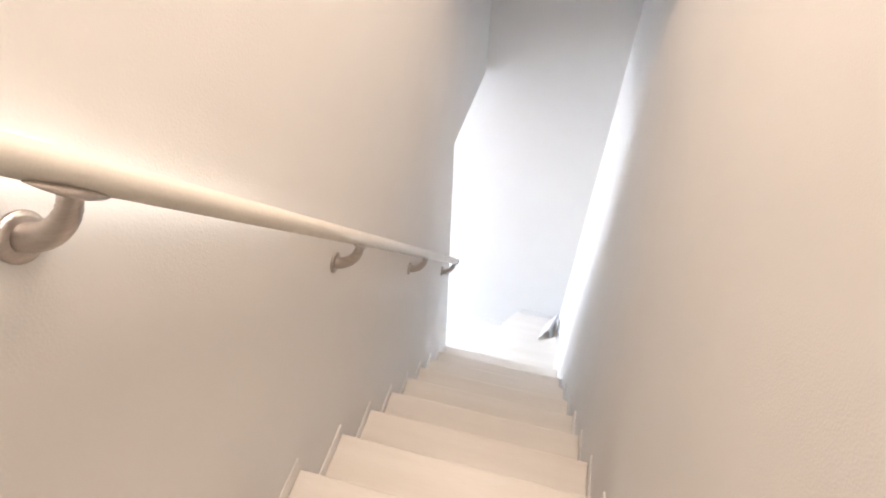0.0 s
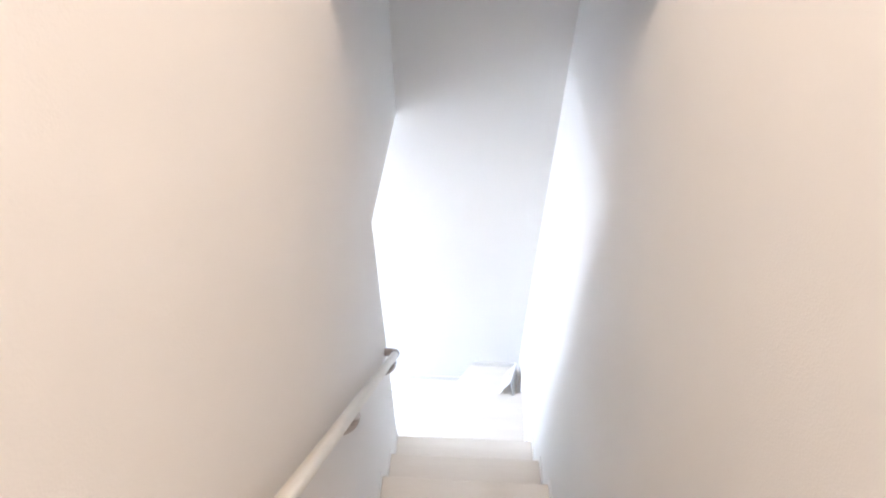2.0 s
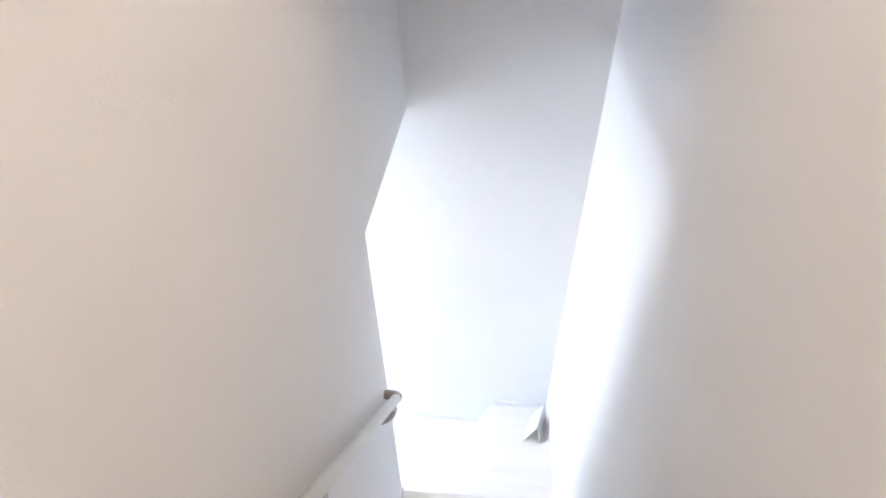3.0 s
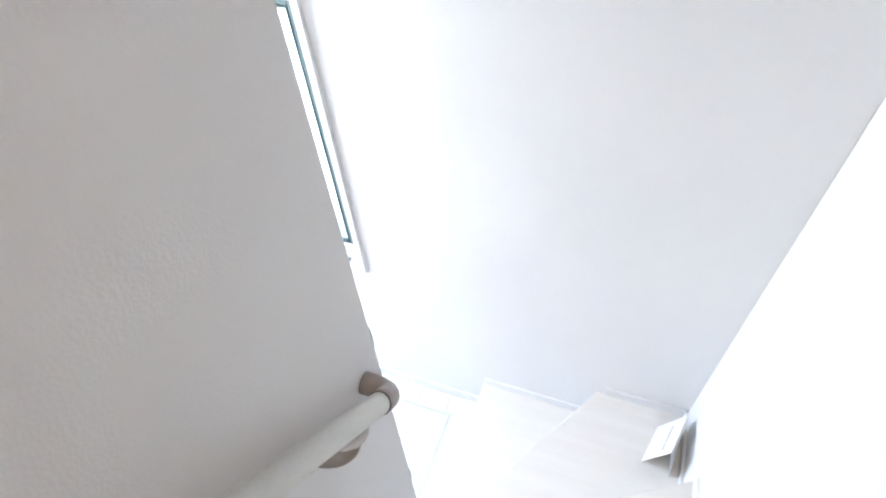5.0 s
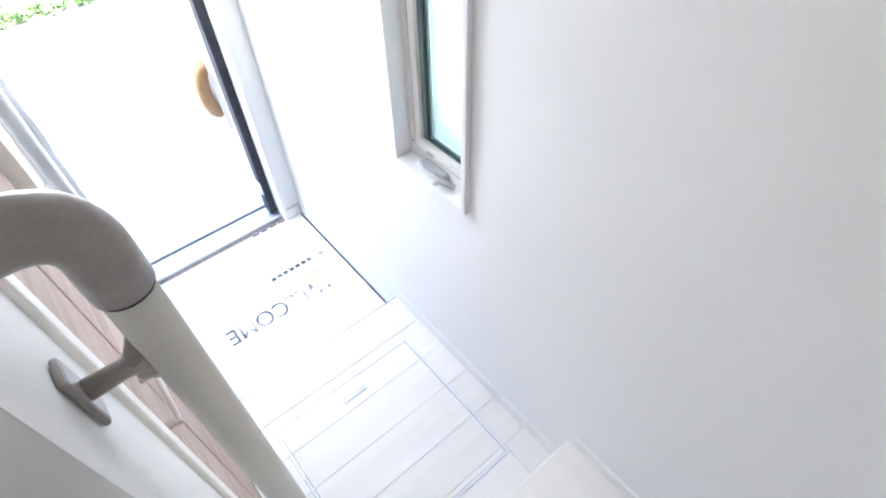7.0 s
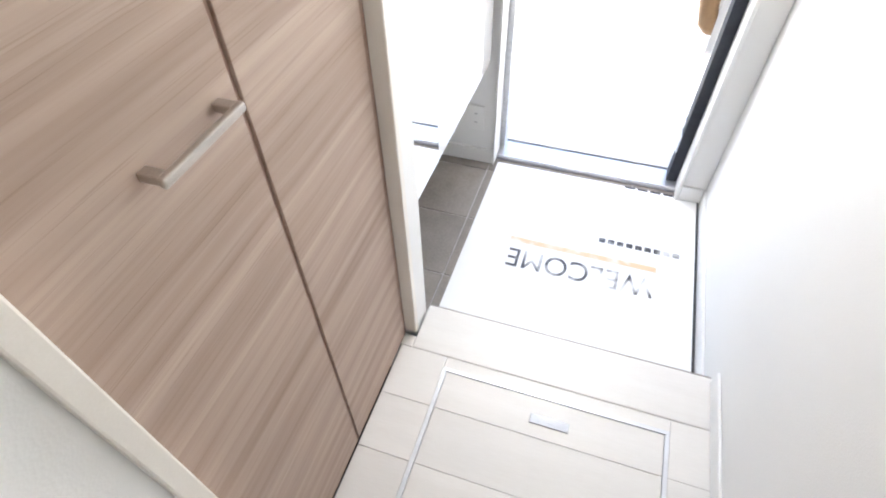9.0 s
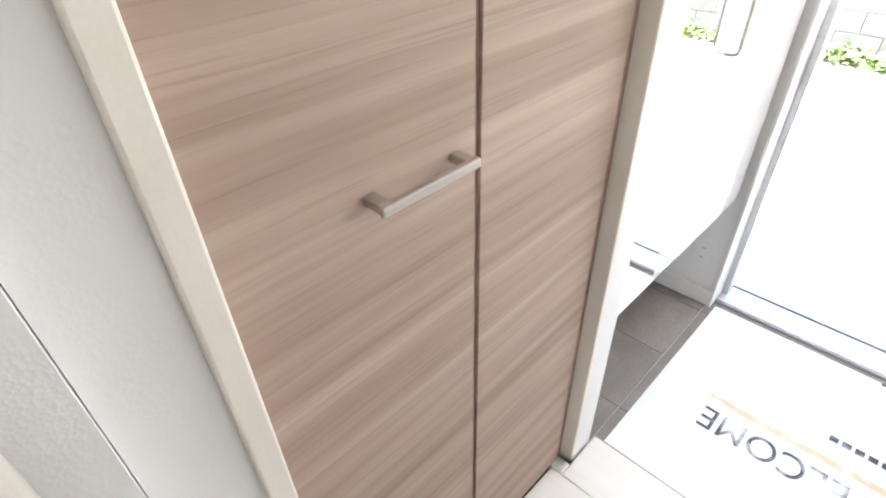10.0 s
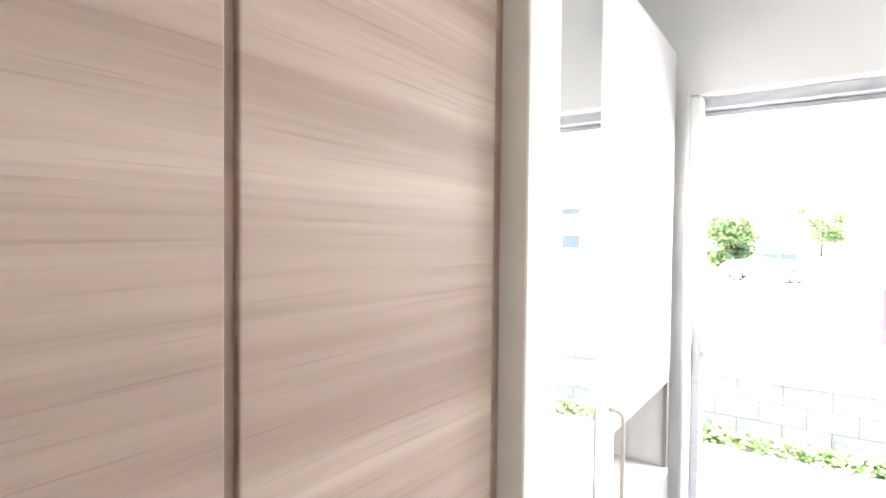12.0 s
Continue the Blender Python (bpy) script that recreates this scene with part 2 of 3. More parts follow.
def tube(points, radius, sides=16, radii=None, flat=1.0):
    """A round bar along a line of points, closed at both ends."""
    bm, rings = bmesh.new(), []
    pts = [Vector(p) for p in points]
    up = Vector((0.31, 0.17, 0.93))
    for i, p in enumerate(pts):
        d = (pts[min(i + 1, len(pts) - 1)] - pts[max(i - 1, 0)]).normalized()
        a = d.cross(up).normalized()
        b = d.cross(a)
        r = radii[i] if radii else radius
        rings.append([bm.verts.new(p + r * (math.cos(2 * math.pi * k / sides) * a + flat * math.sin(2 * math.pi * k / sides) * b)) for k in range(sides)])
    for q, w in zip(rings, rings[1:]):
        for k in range(sides):
            bm.faces.new((q[k], q[(k + 1) % sides], w[(k + 1) % sides], w[k]))
    bm.faces.new(rings[0][::-1])
    bm.faces.new(rings[-1])
    bmesh.ops.recalc_face_normals(bm, faces=bm.faces)
    return bm


def prism(outline, z0, z1, bevel=0.0):
    """An upright solid over a plan outline."""
    bm = bmesh.new()
    low, top = [bm.verts.new((x, y, z0)) for x, y in outline], [bm.verts.new((x, y, z1)) for x, y in outline]
    bm.faces.new(low[::-1])
    bm.faces.new(top)
    for i in range(len(outline)):
        j = (i + 1) % len(outline)
        bm.faces.new((low[i], low[j], top[j], top[i]))
    bmesh.ops.recalc_face_normals(bm, faces=bm.faces)
    if bevel:
        bmesh.ops.bevel(bm, geom=[e for e in bm.edges if all(v.co.z > z1 - 1e-5 for v in e.verts)], offset=bevel, segments=2, affect="EDGES", profile=0.5)
    return bm


def rounded_strip(x0, x1, z0, z1, r, y0, y1):
    """A flat upright plate with round corners."""
    bm = bmesh.new()
    ring = []
    for cx_, cz_, a0 in ((x1 - r, z1 - r, 0), (x0 + r, z1 - r, 90), (x0 + r, z0 + r, 180), (x1 - r, z0 + r, 270)):
        ring += [(cx_ + r * math.cos(radians(a0 + d)), cz_ + r * math.sin(radians(a0 + d))) for d in range(0, 91, 15)]
    f, k = [bm.verts.new((x, y1, z)) for x, z in ring], [bm.verts.new((x, y0, z)) for x, z in ring]
    bm.faces.new(f)
    bm.faces.new(k[::-1])
    for i in range(len(ring)):
        j = (i + 1) % len(ring)
        bm.faces.new((f[j], f[i], k[i], k[j]))
    bmesh.ops.recalc_face_normals(bm, faces=bm.faces)
    return bm


def mesh_of(name, bm, mat):
    me = bpy.data.meshes.new(name)
    bm.normal_update()
    bm.to_mesh(me)
    bm.free()
    me.materials.append(mat)
    return me


def smooth(ob):
    for p in ob.data.polygons:
        p.use_smooth = True
    return ob


def part(name, bm, mat, parent=None, label=""):
    ob = new(name, mesh_of(name, bm, mat))
    if parent:
        ob.parent = parent
    return tagged(ob, label)


def thing(name, label, category, group="", at=(0, 0, 0)):
    ob = new(name)
    ob.location = at
    return tagged(ob, label, category, group)


def setting(name, bm, mat, label, category):
    return tagged(part(name, bm, mat), label, category, kind="structure")


# ---- plan ----
W, Y1 = 0.78, 0.806          # stair width, far wall
R, T = 0.217, 0.213         # riser, going
HC = 2.5                    # hall ceiling
GEN = -0.14                 # entrance floor
UP = 13 * R                 # upper floor
DX, DY0, DY1, DTOP = -1.97, -0.05, 0.715, 1.975   # entrance opening
STEP = -1.01
OUT = -0.39

# ---- shell ----
setting("wall_far", boxes(((-0.565, Y1, -0.3), (W + 0.12, Y1 + 0.14, 5.2)), ((-0.89, Y1, -0.3), (-0.565, Y1 + 0.14, 0.856)),
                          ((-0.89, Y1, 2.0), (-0.565, Y1 + 0.14, 5.2)), ((-2.02, Y1, -0.3), (-0.89, Y1 + 0.14, 5.2))), PAPER,
        "white stippled wallpaper on the long outer wall", "wall")
setting("wall_stair_outer", box((W, -3.6, -0.3), (W + 0.12, Y1 - 0.002, 5.2)), PAPER, "white stippled wallpaper beside the stairs", "wall")
setting("wall_stair_inner", boxes(((-0.12, -3.6, -0.3), (0, 0, HC)), ((-0.12, -3.6, HC), (0, Y1 - 0.002, 5.2))), PAPER, "white stippled wall carrying the stair handrail", "wall")
setting("wall_closet", boxes(((-0.2, -0.14, -0.3), (-0.121, -0.018, HC)), ((-0.925, -0.14, 2.33), (-0.2, -0.022, HC)), ((-1.0, -0.5, -0.3), (-0.928, -0.029, HC))), PAPER,
        "white wallpapered wall around the closet opening", "wall")
setting("wall_closet_inside", boxes(((-0.925, -0.62, -0.3), (-0.121, -0.5, HC))), PAPER, "plain wall behind the closet", "wall")
setting("wall_entrance_side", box((-2.02, -0.56, -0.3), (-1.0, -0.44, HC)), PAPER, "white wallpaper behind the shoe cabinet", "wall")
setting("wall_front", boxes(((-2.02, -0.44, -0.3), (-1.905, DY0, HC)), ((-2.02, DY1, -0.3), (-1.905, Y1 - 0.002, HC)), ((-2.02, DY0, DTOP), (-1.905, DY1, HC))), PAPER,
        "white wallpapered wall round the entrance door", "wall")
setting("facade", boxes(((-2.12, DY1 + 0.03, -0.4), (-2.022, 3.6, 5.6)), ((-2.12, -4.5, -0.4), (-2.022, DY0 - 0.03, 5.6)), ((-2.12, DY0 - 0.03, DTOP + 0.03), (-2.022, DY1 + 0.03, 5.6))), SIDING,
        "pale outer wall of the house", "wall")
setting("wall_landing_back", box((-0.12, -3.72, 2.4), (W + 0.12, -3.602, 5.2)), PAPER, "white wall behind the upper landing", "wall")
setting("wall_header", box((0.002, -0.15, 3.36), (W - 0.002, -0.03, 5.198)), PAPER, "white wall hanging above the lower stairs", "wall")
setting("ceiling_hall", box((-2.02, -0.56, HC + 0.002), (-0.122, Y1 - 0.002, HC + 0.2)), CEILING, "white papered hall ceiling", "ceiling")
setting("ceiling_stair", box((0.002, -0.028, 3.36), (W - 0.002, Y1 - 0.002, 3.5)), CEILING, "white papered ceiling over the winders", "ceiling")
setting("ceiling_landing", box((-0.12, -3.72, 5.202), (W + 0.12, Y1 + 0.14, 5.3)), CEILING, "white papered ceiling over the landing", "ceiling")
setting("floor_landing", box((0.002, -3.6, UP - 0.2), (W - 0.002, -9 * T - 0.005, UP)), BOARD, "pale oak floor of the upper landing", "floor")
setting("floor_entrance", box((-1.99, -0.44, GEN - 0.1), (STEP, Y1 - 0.002, GEN - 0.004)), GROUT, "tiled entrance floor with pale joints", "floor")
setting("ground", box((-400, -300, OUT - 0.5), (-2.021, 300, OUT)), CONCRETE, "pale sunlit concrete yard and ground", "ground")

# skirting along the hall and the entrance
setting("baseboard", boxes(((-1.0, Y1 - 0.009, 0.002), (0.0, Y1 - 0.0005, 0.06)), ((-1.904, Y1 - 0.009, GEN), (STEP - 0.03, Y1 - 0.0005, GEN + 0.07)),
                           ((-1.9045, -0.44, GEN), (-1.893, DY0 - 0.002, GEN + 0.07)), ((-1.9045, DY1 + 0.002, GEN), (-1.893, Y1 - 0.01, GEN + 0.07)),
                           ((-0.199, -0.018, 0.002), (-0.122, -0.010, 0.06)), bevel=0.002), TRIM, "white skirting board along the hall", "baseboard")

# ---- staircase ----
stairs = thing("staircase", "pale oak winder staircase with white risers and stringers", "staircase")
stairs["kind"] = "structure"
TREADS = [part("tread", box((0.005, 0, -0.03), (W - 0.005, T + 0.002, 0), 0.005), TREAD, stairs)]
tread_mesh = TREADS[0].data
riser_mesh = mesh_of("riser", box((0.005, -0.03, -R + 0.0), (W - 0.005, -0.018, -0.031)), TREAD)
TREADS[0].location = (0, -T, 4 * R)
for k in range(1, 9):
    ob = new("tread", tread_mesh)
    ob.parent, ob.location = stairs, (0, -(k + 1) * T, (4 + k) * R)
for k in range(0, 10):
    ob = new("riser", riser_mesh)
    ob.parent, ob.location = stairs, (0, -k * T, (4 + k) * R)
A30, A60 = W * math.tan(radians(30)), Y1 / math.tan(radians(60))
winders = [([(0.004, 0.0), (W - 0.004, -0.001), (W - 0.004, A30 + 0.012), (0.004, 0.012)], 3),
           ([(0.004, 0.0), (W - 0.004, A30), (W - 0.004, Y1 - 0.004), (0.43, Y1 - 0.004), (0.004, 0.112)], 2),
           ([(0.004, 0.002), (A60, Y1 - 0.004), (-0.066, Y1 - 0.004), (-0.066, 0.006)], 1)]
for outline, n in winders:
    part("winder_tread", prism(outline, n * R - 0.03, n * R, 0.004), TREAD, stairs)
part("winder_riser", prism([(0.006, 0.0), (W - 0.006, 0.0), (W - 0.006, A30 - 0.01)], 2 * R + 0.001, 3 * R - 0.031), TRIM, stairs)
part("winder_riser", prism([(0.02, 0.012), (W - 0.006, 0.02), (W - 0.006, Y1 - 0.006), (A60 + 0.012, Y1 - 0.006)], R + 0.001, 2 * R - 0.031), TRIM, stairs)
part("winder_riser", prism([(-0.045, 0.012), (W - 0.006, 0.02), (W - 0.006, Y1 - 0.006), (-0.045, Y1 - 0.006)], 0.001, R - 0.031), TRIM, stairs)


def stringer(x0, x1):
    """A board cut to follow the steps a little above the treads."""
    bm = bmesh.new()
    lows, tops = [], []
    for k in range(0, 9):
        z = (4 + k) * R
        tops += [(-k * T + 0.008, z + 0.04), (-(k + 1) * T + 0.015, z + 0.04)]
    tops += [(-9 * T + 0.016, 13 * R + 0.045)]
    outline = tops + [(-9 * T + 0.016, 13 * R - 0.4), (0.0, 4 * R - 0.25)]
    a, b = [bm.verts.new((x0, y, z)) for y, z in outline], [bm.verts.new((x1, y, z)) for y, z in outline]
    bm.faces.new(a)
    bm.faces.new(b[::-1])
    for i in range(len(outline)):
        j = (i + 1) % len(outline)
        bm.faces.new((a[j], a[i], b[i], b[j]))
    bmesh.ops.recalc_face_normals(bm, faces=bm.faces)
    return bm


part("stringer", stringer(0.0005, 0.0045), TRIM, stairs)
part("stringer", stringer(W - 0.0045, W - 0.0005), TRIM, stairs)
part("stringer", boxes(((0.46, Y1 - 0.01, 2 * R), (W - 0.012, Y1 - 0.0005, 2 * R + 0.045)), ((-0.06, Y1 - 0.01, R), (0.425, Y1 - 0.0005, R + 0.045)),
                       ((W - 0.0115, A30 + 0.01, 2 * R), (W - 0.0005, Y1 - 0.01, 2 * R + 0.045)), ((W - 0.0115, 0.02, 3 * R), (W - 0.0005, A30, 3 * R + 0.045))), TRIM, stairs)

# ---- handrails ----


def bracket(parent, place, wall, along, name="bracket"):
    """A cast arm that curves from a round wall plate to a saddle under the rail. wall: out from the wall; along: the rail's way."""
    p, o, d = Vector(place), Vector(wall), Vector(along).normalized()
    under = (o.cross(d)).normalized()
    if under.z > 0:
        under = -under
    if abs(d.z) > 0.99:
        under = -o
    saddle = p + under * 0.0165 + o * 0.008
    base = p - o * RX + Vector((0, 0, -0.098)) + d * 0.05
    reach, rise = saddle - base, []
    for i in range(11):
        a = math.pi / 2 * i / 10
        rise.append(base + Vector((reach.x * math.sin(a), reach.y * (1 - math.cos(a)) if abs(o.y) < 0.5 else reach.y * math.sin(a), reach.z * (1 - math.cos(a)))))
    ob = smooth(part(name, tube(rise, 0.01, 14, [0.0155 - 0.0005 * i for i in range(11)]), STEEL, parent, "brushed metal bracket"))
    smooth(part("wall_plate", tube([base, base + o * 0.004, base + o * 0.007], 0.026, 24, [0.026, 0.026, 0.02]), STEEL, ob))
    wing = saddle + under * 0.001
    smooth(part("saddle", tube([wing - d * 0.045, wing - d * 0.03, wing - d * 0.012, wing + d * 0.012, wing + d * 0.03, wing + d * 0.045], 0.01, 12, [0.0015, 0.008, 0.0125, 0.0125, 0.008, 0.0015], 0.4), STEEL, ob))
    return ob


def elbow(a, b, c, n=8):
    a, b, c = Vector(a), Vector(b), Vector(c)
    return [a.lerp(b, s).lerp(b.lerp(c, s), s) for s in [i / n for i in range(n + 1)]]


rail = thing("stair_handrail", "round cream handrail with grey end bends on metal brackets", "handrail")
RX = 0.054


def rail_z(y):
    return 1.705 - 1.02 * y


way = Vector((0, -1, 1.02)).normalized()
low, high = Vector((RX, -0.085, rail_z(-0.085))), Vector((RX, -2.6, rail_z(-2.6)))
smooth(part("rail", tube([low, high], 0.0172, 24), RAILWHITE, rail, "cream round rail"))
tip = low - way * 0.052
cap = [low + way * 0.006, low - way * 0.008] + elbow(low - way * 0.012, tip, tip - Vector((0.04, 0, 0))) + [tip - Vector((RX - 0.0005, 0, 0))]
smooth(part("end_bend", tube(cap, 0.0186, 20), GREYCAP, rail, "grey-beige plastic bend into the wall"))
part("end_ring", tube([low + way * 0.006, low + way * 0.0085], 0.0182, 24), DARKALU, rail)
for y in (-0.155, -0.735, -1.32, -1.895, -2.5):
    bracket(rail, (RX, y, rail_z(y)), (1, 0, 0), way)

bar = thing("grab_bar", "upright cream grab bar with grey bends on the hall wall", "grab bar")
BX, BY = -0.07, 0.062
smooth(part("rail", tube([(BX, BY, 0.99), (BX, BY, 1.672)], 0.0172, 24), RAILWHITE, bar, "cream upright bar"))
for z, s in ((1.667, 1), (0.995, -1)):
    cap = [(BX, BY, z - s * 0.004)] + elbow((BX, BY, z + s * 0.024), (BX, BY, z + s * 0.062), (BX, BY - 0.036, z + s * 0.062)) + [(BX, 0.001, z + s * 0.062)]
    smooth(part("end_bend", tube(cap, 0.0195, 20), GREYCAP, bar, "grey-beige plastic bend into the wall"))
    part("end_ring", tube([(BX, BY, z - s * 0.004), (BX, BY, z - s * 0.007)], 0.0182, 24), DARKALU, bar)
for z in (1.595, 1.08):
    ob = smooth(part("bracket", tube([(BX, BY - 0.017, z), (BX, BY - 0.03, z), (BX, 0.004, z)], 0.008, 12, [0.011, 0.0075, 0.0085]), GREYCAP, bar, "grey bracket"))
    smooth(part("saddle", tube([(BX, BY - 0.0165, z - 0.026), (BX, BY - 0.0165, z - 0.012), (BX, BY - 0.0165, z + 0.012), (BX, BY - 0.0165, z + 0.026)], 0.01, 12, [0.002, 0.0115, 0.0115, 0.002], 0.6), GREYCAP, ob))
    part("wall_plate", box((BX - 0.013, 0.0005, z - 0.03), (BX + 0.013, 0.007, z + 0.03), 0.003), GREYCAP, ob)

# ---- hall floor ----
floor = setting("floor_hall", box((STEP + 0.15, -0.06, -0.2), (-0.001, Y1 - 0.002, -0.012)), MORTAR, "pale whitewashed oak boards laid across the hall", "floor")
# raised edge of the entrance step
setting("step_edge", boxes(((STEP - 0.006, -0.022, -0.035), (STEP + 0.151, Y1 - 0.002, 0.0)), ((-0.8985, -0.085, -0.035), (STEP + 0.151, -0.0225, -0.0005)), ((STEP, -0.022, GEN - 0.05), (STEP + 0.02, Y1 - 0.002, -0.036)), bevel=0.004), BOARD,
        "pale oak step edge above the entrance floor", "step")
# Added strip: its dark colour stands for the gap and shadow under the step edge.
setting("step_trim", box((STEP - 0.0125, -0.02, -0.03), (STEP - 0.0065, Y1 - 0.004, -0.005)), GREYCAP, "thin grey-brown strip standing in for the shadow gap below the step edge", "trim")
HX0, HX1, HY0, HY1 = -0.205, -0.824, 0.087, 0.700
hatch = thing("floor_hatch", "underfloor storage hatch of pale boards in a silver frame", "hatch")
part("frame", boxes(((HX1, HY0, -0.012), (HX1 + 0.011, HY1, 0.0022)), ((HX0 - 0.011, HY0, -0.012), (HX0, HY1, 0.0022)),
                    ((HX1 + 0.011, HY0, -0.012), (HX0 - 0.011, HY0 + 0.011, 0.0022)), ((HX1 + 0.011, HY1 - 0.011, -0.012), (HX0 - 0.011, HY1, 0.0022)), bevel=0.0008), SILVER, hatch, "silver aluminium frame")
pull = part("pull", box((-0.764, 0.35, -0.001), (-0.738, 0.452, 0.0035), 0.0015), PULL, hatch, "flush silver pull")
part("pull_slot", box((-0.757, 0.356, 0.0), (-0.748, 0.446, 0.0038)), PULL, pull)

# ---- closet ----
closet = thing("closet_door", "closed taupe wood-grain folding closet door with white frame", "closet door")
CY = -0.055
for x0, x1 in ((-0.228, -0.5525), (-0.5625, -0.882)):
    leaf = part("door_leaf", box((x1, CY - 0.028, 0.012), (x0, CY, 2.31), 0.0015), WOOD, closet, "taupe laminate with level grain")
part("edge_strip", box((-0.5622, CY - 0.028, 0.012), (-0.5528, CY - 0.005, 2.31)), GROOVE, closet, "dark brown edge between the leaves")
# Widened dark strip: covers the leaf gap and paints the casing's shaded side.
part("edge_strip", box((-0.9062, CY - 0.035, 0.002), (-0.8823, CY - 0.006, 2.31)), GROOVE, closet, "dark brown strip for the gap and the casing's shaded side")
part("casing", box((-0.2275, -0.14, 0.0), (-0.2002, -0.010, 2.33), 0.003), CREAM, closet, "cream-white upright casing")
part("casing", box((-0.927, -0.14, 0.0), (-0.9065, -0.026, 2.33), 0.003), CREAM, closet, "cream-white upright casing")
part("casing", box((-0.8985, -0.14, 2.312), (-0.228, -0.014, 2.33), 0.003), CREAM, closet, "cream-white head casing")
part("track", box((-0.8985, CY - 0.03, 0.0), (-0.228, CY - 0.003, 0.009)), GROOVE, closet)
handle = part("handle", box((-0.526, -0.031, 1.022), (-0.388, -0.022, 1.034), 0.0025), STEEL, closet, "brushed nickel bar handle")
for x in (-0.524, -0.404):
    part("post", box((x, CY, 1.0225), (x + 0.014, -0.0305, 1.0335), 0.0015), STEEL, handle)

# ---- window ----
window = tagged(thing("window_1", "tall narrow frosted casement window with white casing", "window"), kind="structure")
WX0, WX1, WZ0, WZ1 = -0.89, -0.565, 0.856, 2.0
CF, FY = Y1 - 0.016, Y1 + 0.04          # casing front, frame front
for lo, hi in (((WX0, CF, WZ0), (WX0 + 0.014, FY + 0.06, WZ1)), ((WX1 - 0.018, CF, WZ0), (WX1, FY + 0.06, WZ1)),
               ((WX0 + 0.014, CF, WZ0), (WX1 - 0.018, FY + 0.06, WZ0 + 0.016)), ((WX0 + 0.014, CF, WZ1 - 0.018), (WX1 - 0.018, FY + 0.06, WZ1))):
    part("casing", box(lo, hi, 0.002), TRIM, window, "white reveal casing")
ix0, ix1, iz0, iz1 = WX0 + 0.0145, WX1 - 0.0185, WZ0 + 0.0165, WZ1 - 0.0185


def ring(x0, x1, z0, z1, side, bottom, y0, y1, bevel=0.0015):
    """Four members round an opening, mitred as butt joints."""
    return boxes(((x0, y0, z0), (x0 + side, y1, z1)), ((x1 - side, y0, z0), (x1, y1, z1)), ((x0 + side, y0, z0), (x1 - side, y1, z0 + bottom)), ((x0 + side, y0, z1 - side), (x1 - side, y1, z1)), bevel=bevel)


part("window_frame", ring(ix0, ix1, iz0, iz1, 0.022, 0.03, FY, FY + 0.05), RESIN, window, "white resin outer frame")
# Thin solid ring whose brown-grey stands for shadow in the frame joint.
part("frame_groove", ring(ix0 + 0.0222, ix1 - 0.0222, iz0 + 0.0302, iz1 - 0.0222, 0.003, 0.003, FY + 0.008, FY + 0.04, 0.0), GREYCAP, window, "brown-grey strip in the frame joint, coloured as its shadow")
part("window_frame", ring(ix0 + 0.0254, ix1 - 0.0254, iz0 + 0.0334, iz1 - 0.0254, 0.024, 0.034, FY + 0.002, FY + 0.05), RESIN, window, "white resin inner frame")
sx0, sx1, sz0, sz1 = ix0 + 0.0496, ix1 - 0.0496, iz0 + 0.0676, iz1 - 0.0496
sash = part("sash", ring(sx0, sx1, sz0, sz1, 0.02, 0.008, FY + 0.014, FY + 0.045), SASH, window, "green-grey aluminium sash")
part("gasket", ring(sx0 + 0.0202, sx1 - 0.0202, sz0 + 0.0082, sz1 - 0.0202, 0.0042, 0.004, FY + 0.012, FY + 0.042, 0.0), GASKET, sash, "dark green-black glazing gasket")
part("glazing_bead", ring(sx0 + 0.0244, sx1 - 0.0244, sz0 + 0.0124, sz1 - 0.0244, 0.009, 0.006, FY + 0.019, FY + 0.04), SASH, sash, "green-grey glazing bead")
pane = part("pane", box((sx0 + 0.0336, FY + 0.026, sz0 + 0.0186), (sx1 - 0.0336, FY + 0.032, sz1 - 0.0336)), FROST, sash, "frosted pale green glass")
pane.visible_shadow = False
operator = part("operator", prism([(-0.795, FY - 0.002), (-0.79, FY - 0.02), (-0.74, FY - 0.026), (-0.70, FY - 0.018), (-0.69, FY - 0.002)], iz0 + 0.001, iz0 + 0.022, 0.004), CRANK, window, "grey window operator on the sill")
smooth(part("crank_arm", tube([(-0.775, FY - 0.02, iz0 + 0.026), (-0.785, FY - 0.034, iz0 + 0.026), (-0.76, FY - 0.046, iz0 + 0.024), (-0.70, FY - 0.042, iz0 + 0.02), (-0.645, FY - 0.024, iz0 + 0.016)], 0.009, 12, [0.009, 0.011, 0.0085, 0.008, 0.009], 0.7), CRANK, operator, "folded grey crank arm"))
smooth(part("knob", tube([(-0.695, FY - 0.04, iz0 + 0.018), (-0.69, FY - 0.054, iz0 + 0.022), (-0.689, FY - 0.062, iz0 + 0.024)], 0.008, 14, [0.006, 0.0085, 0.0075]), CRANK, operator, "grey crank knob"))
part("latch_slot", rounded_strip(-0.80, -0.765, iz0 + 0.034, iz0 + 0.044, 0.0045, FY - 0.001, FY + 0.003), CRANK, window, "grey latch slot cover")
part("screw", tube([(ix0 + 0.016, FY + 0.0005, iz0 + 0.05), (ix0 + 0.016, FY - 0.0015, iz0 + 0.05)], 0.004, 10), GREYINK, window)

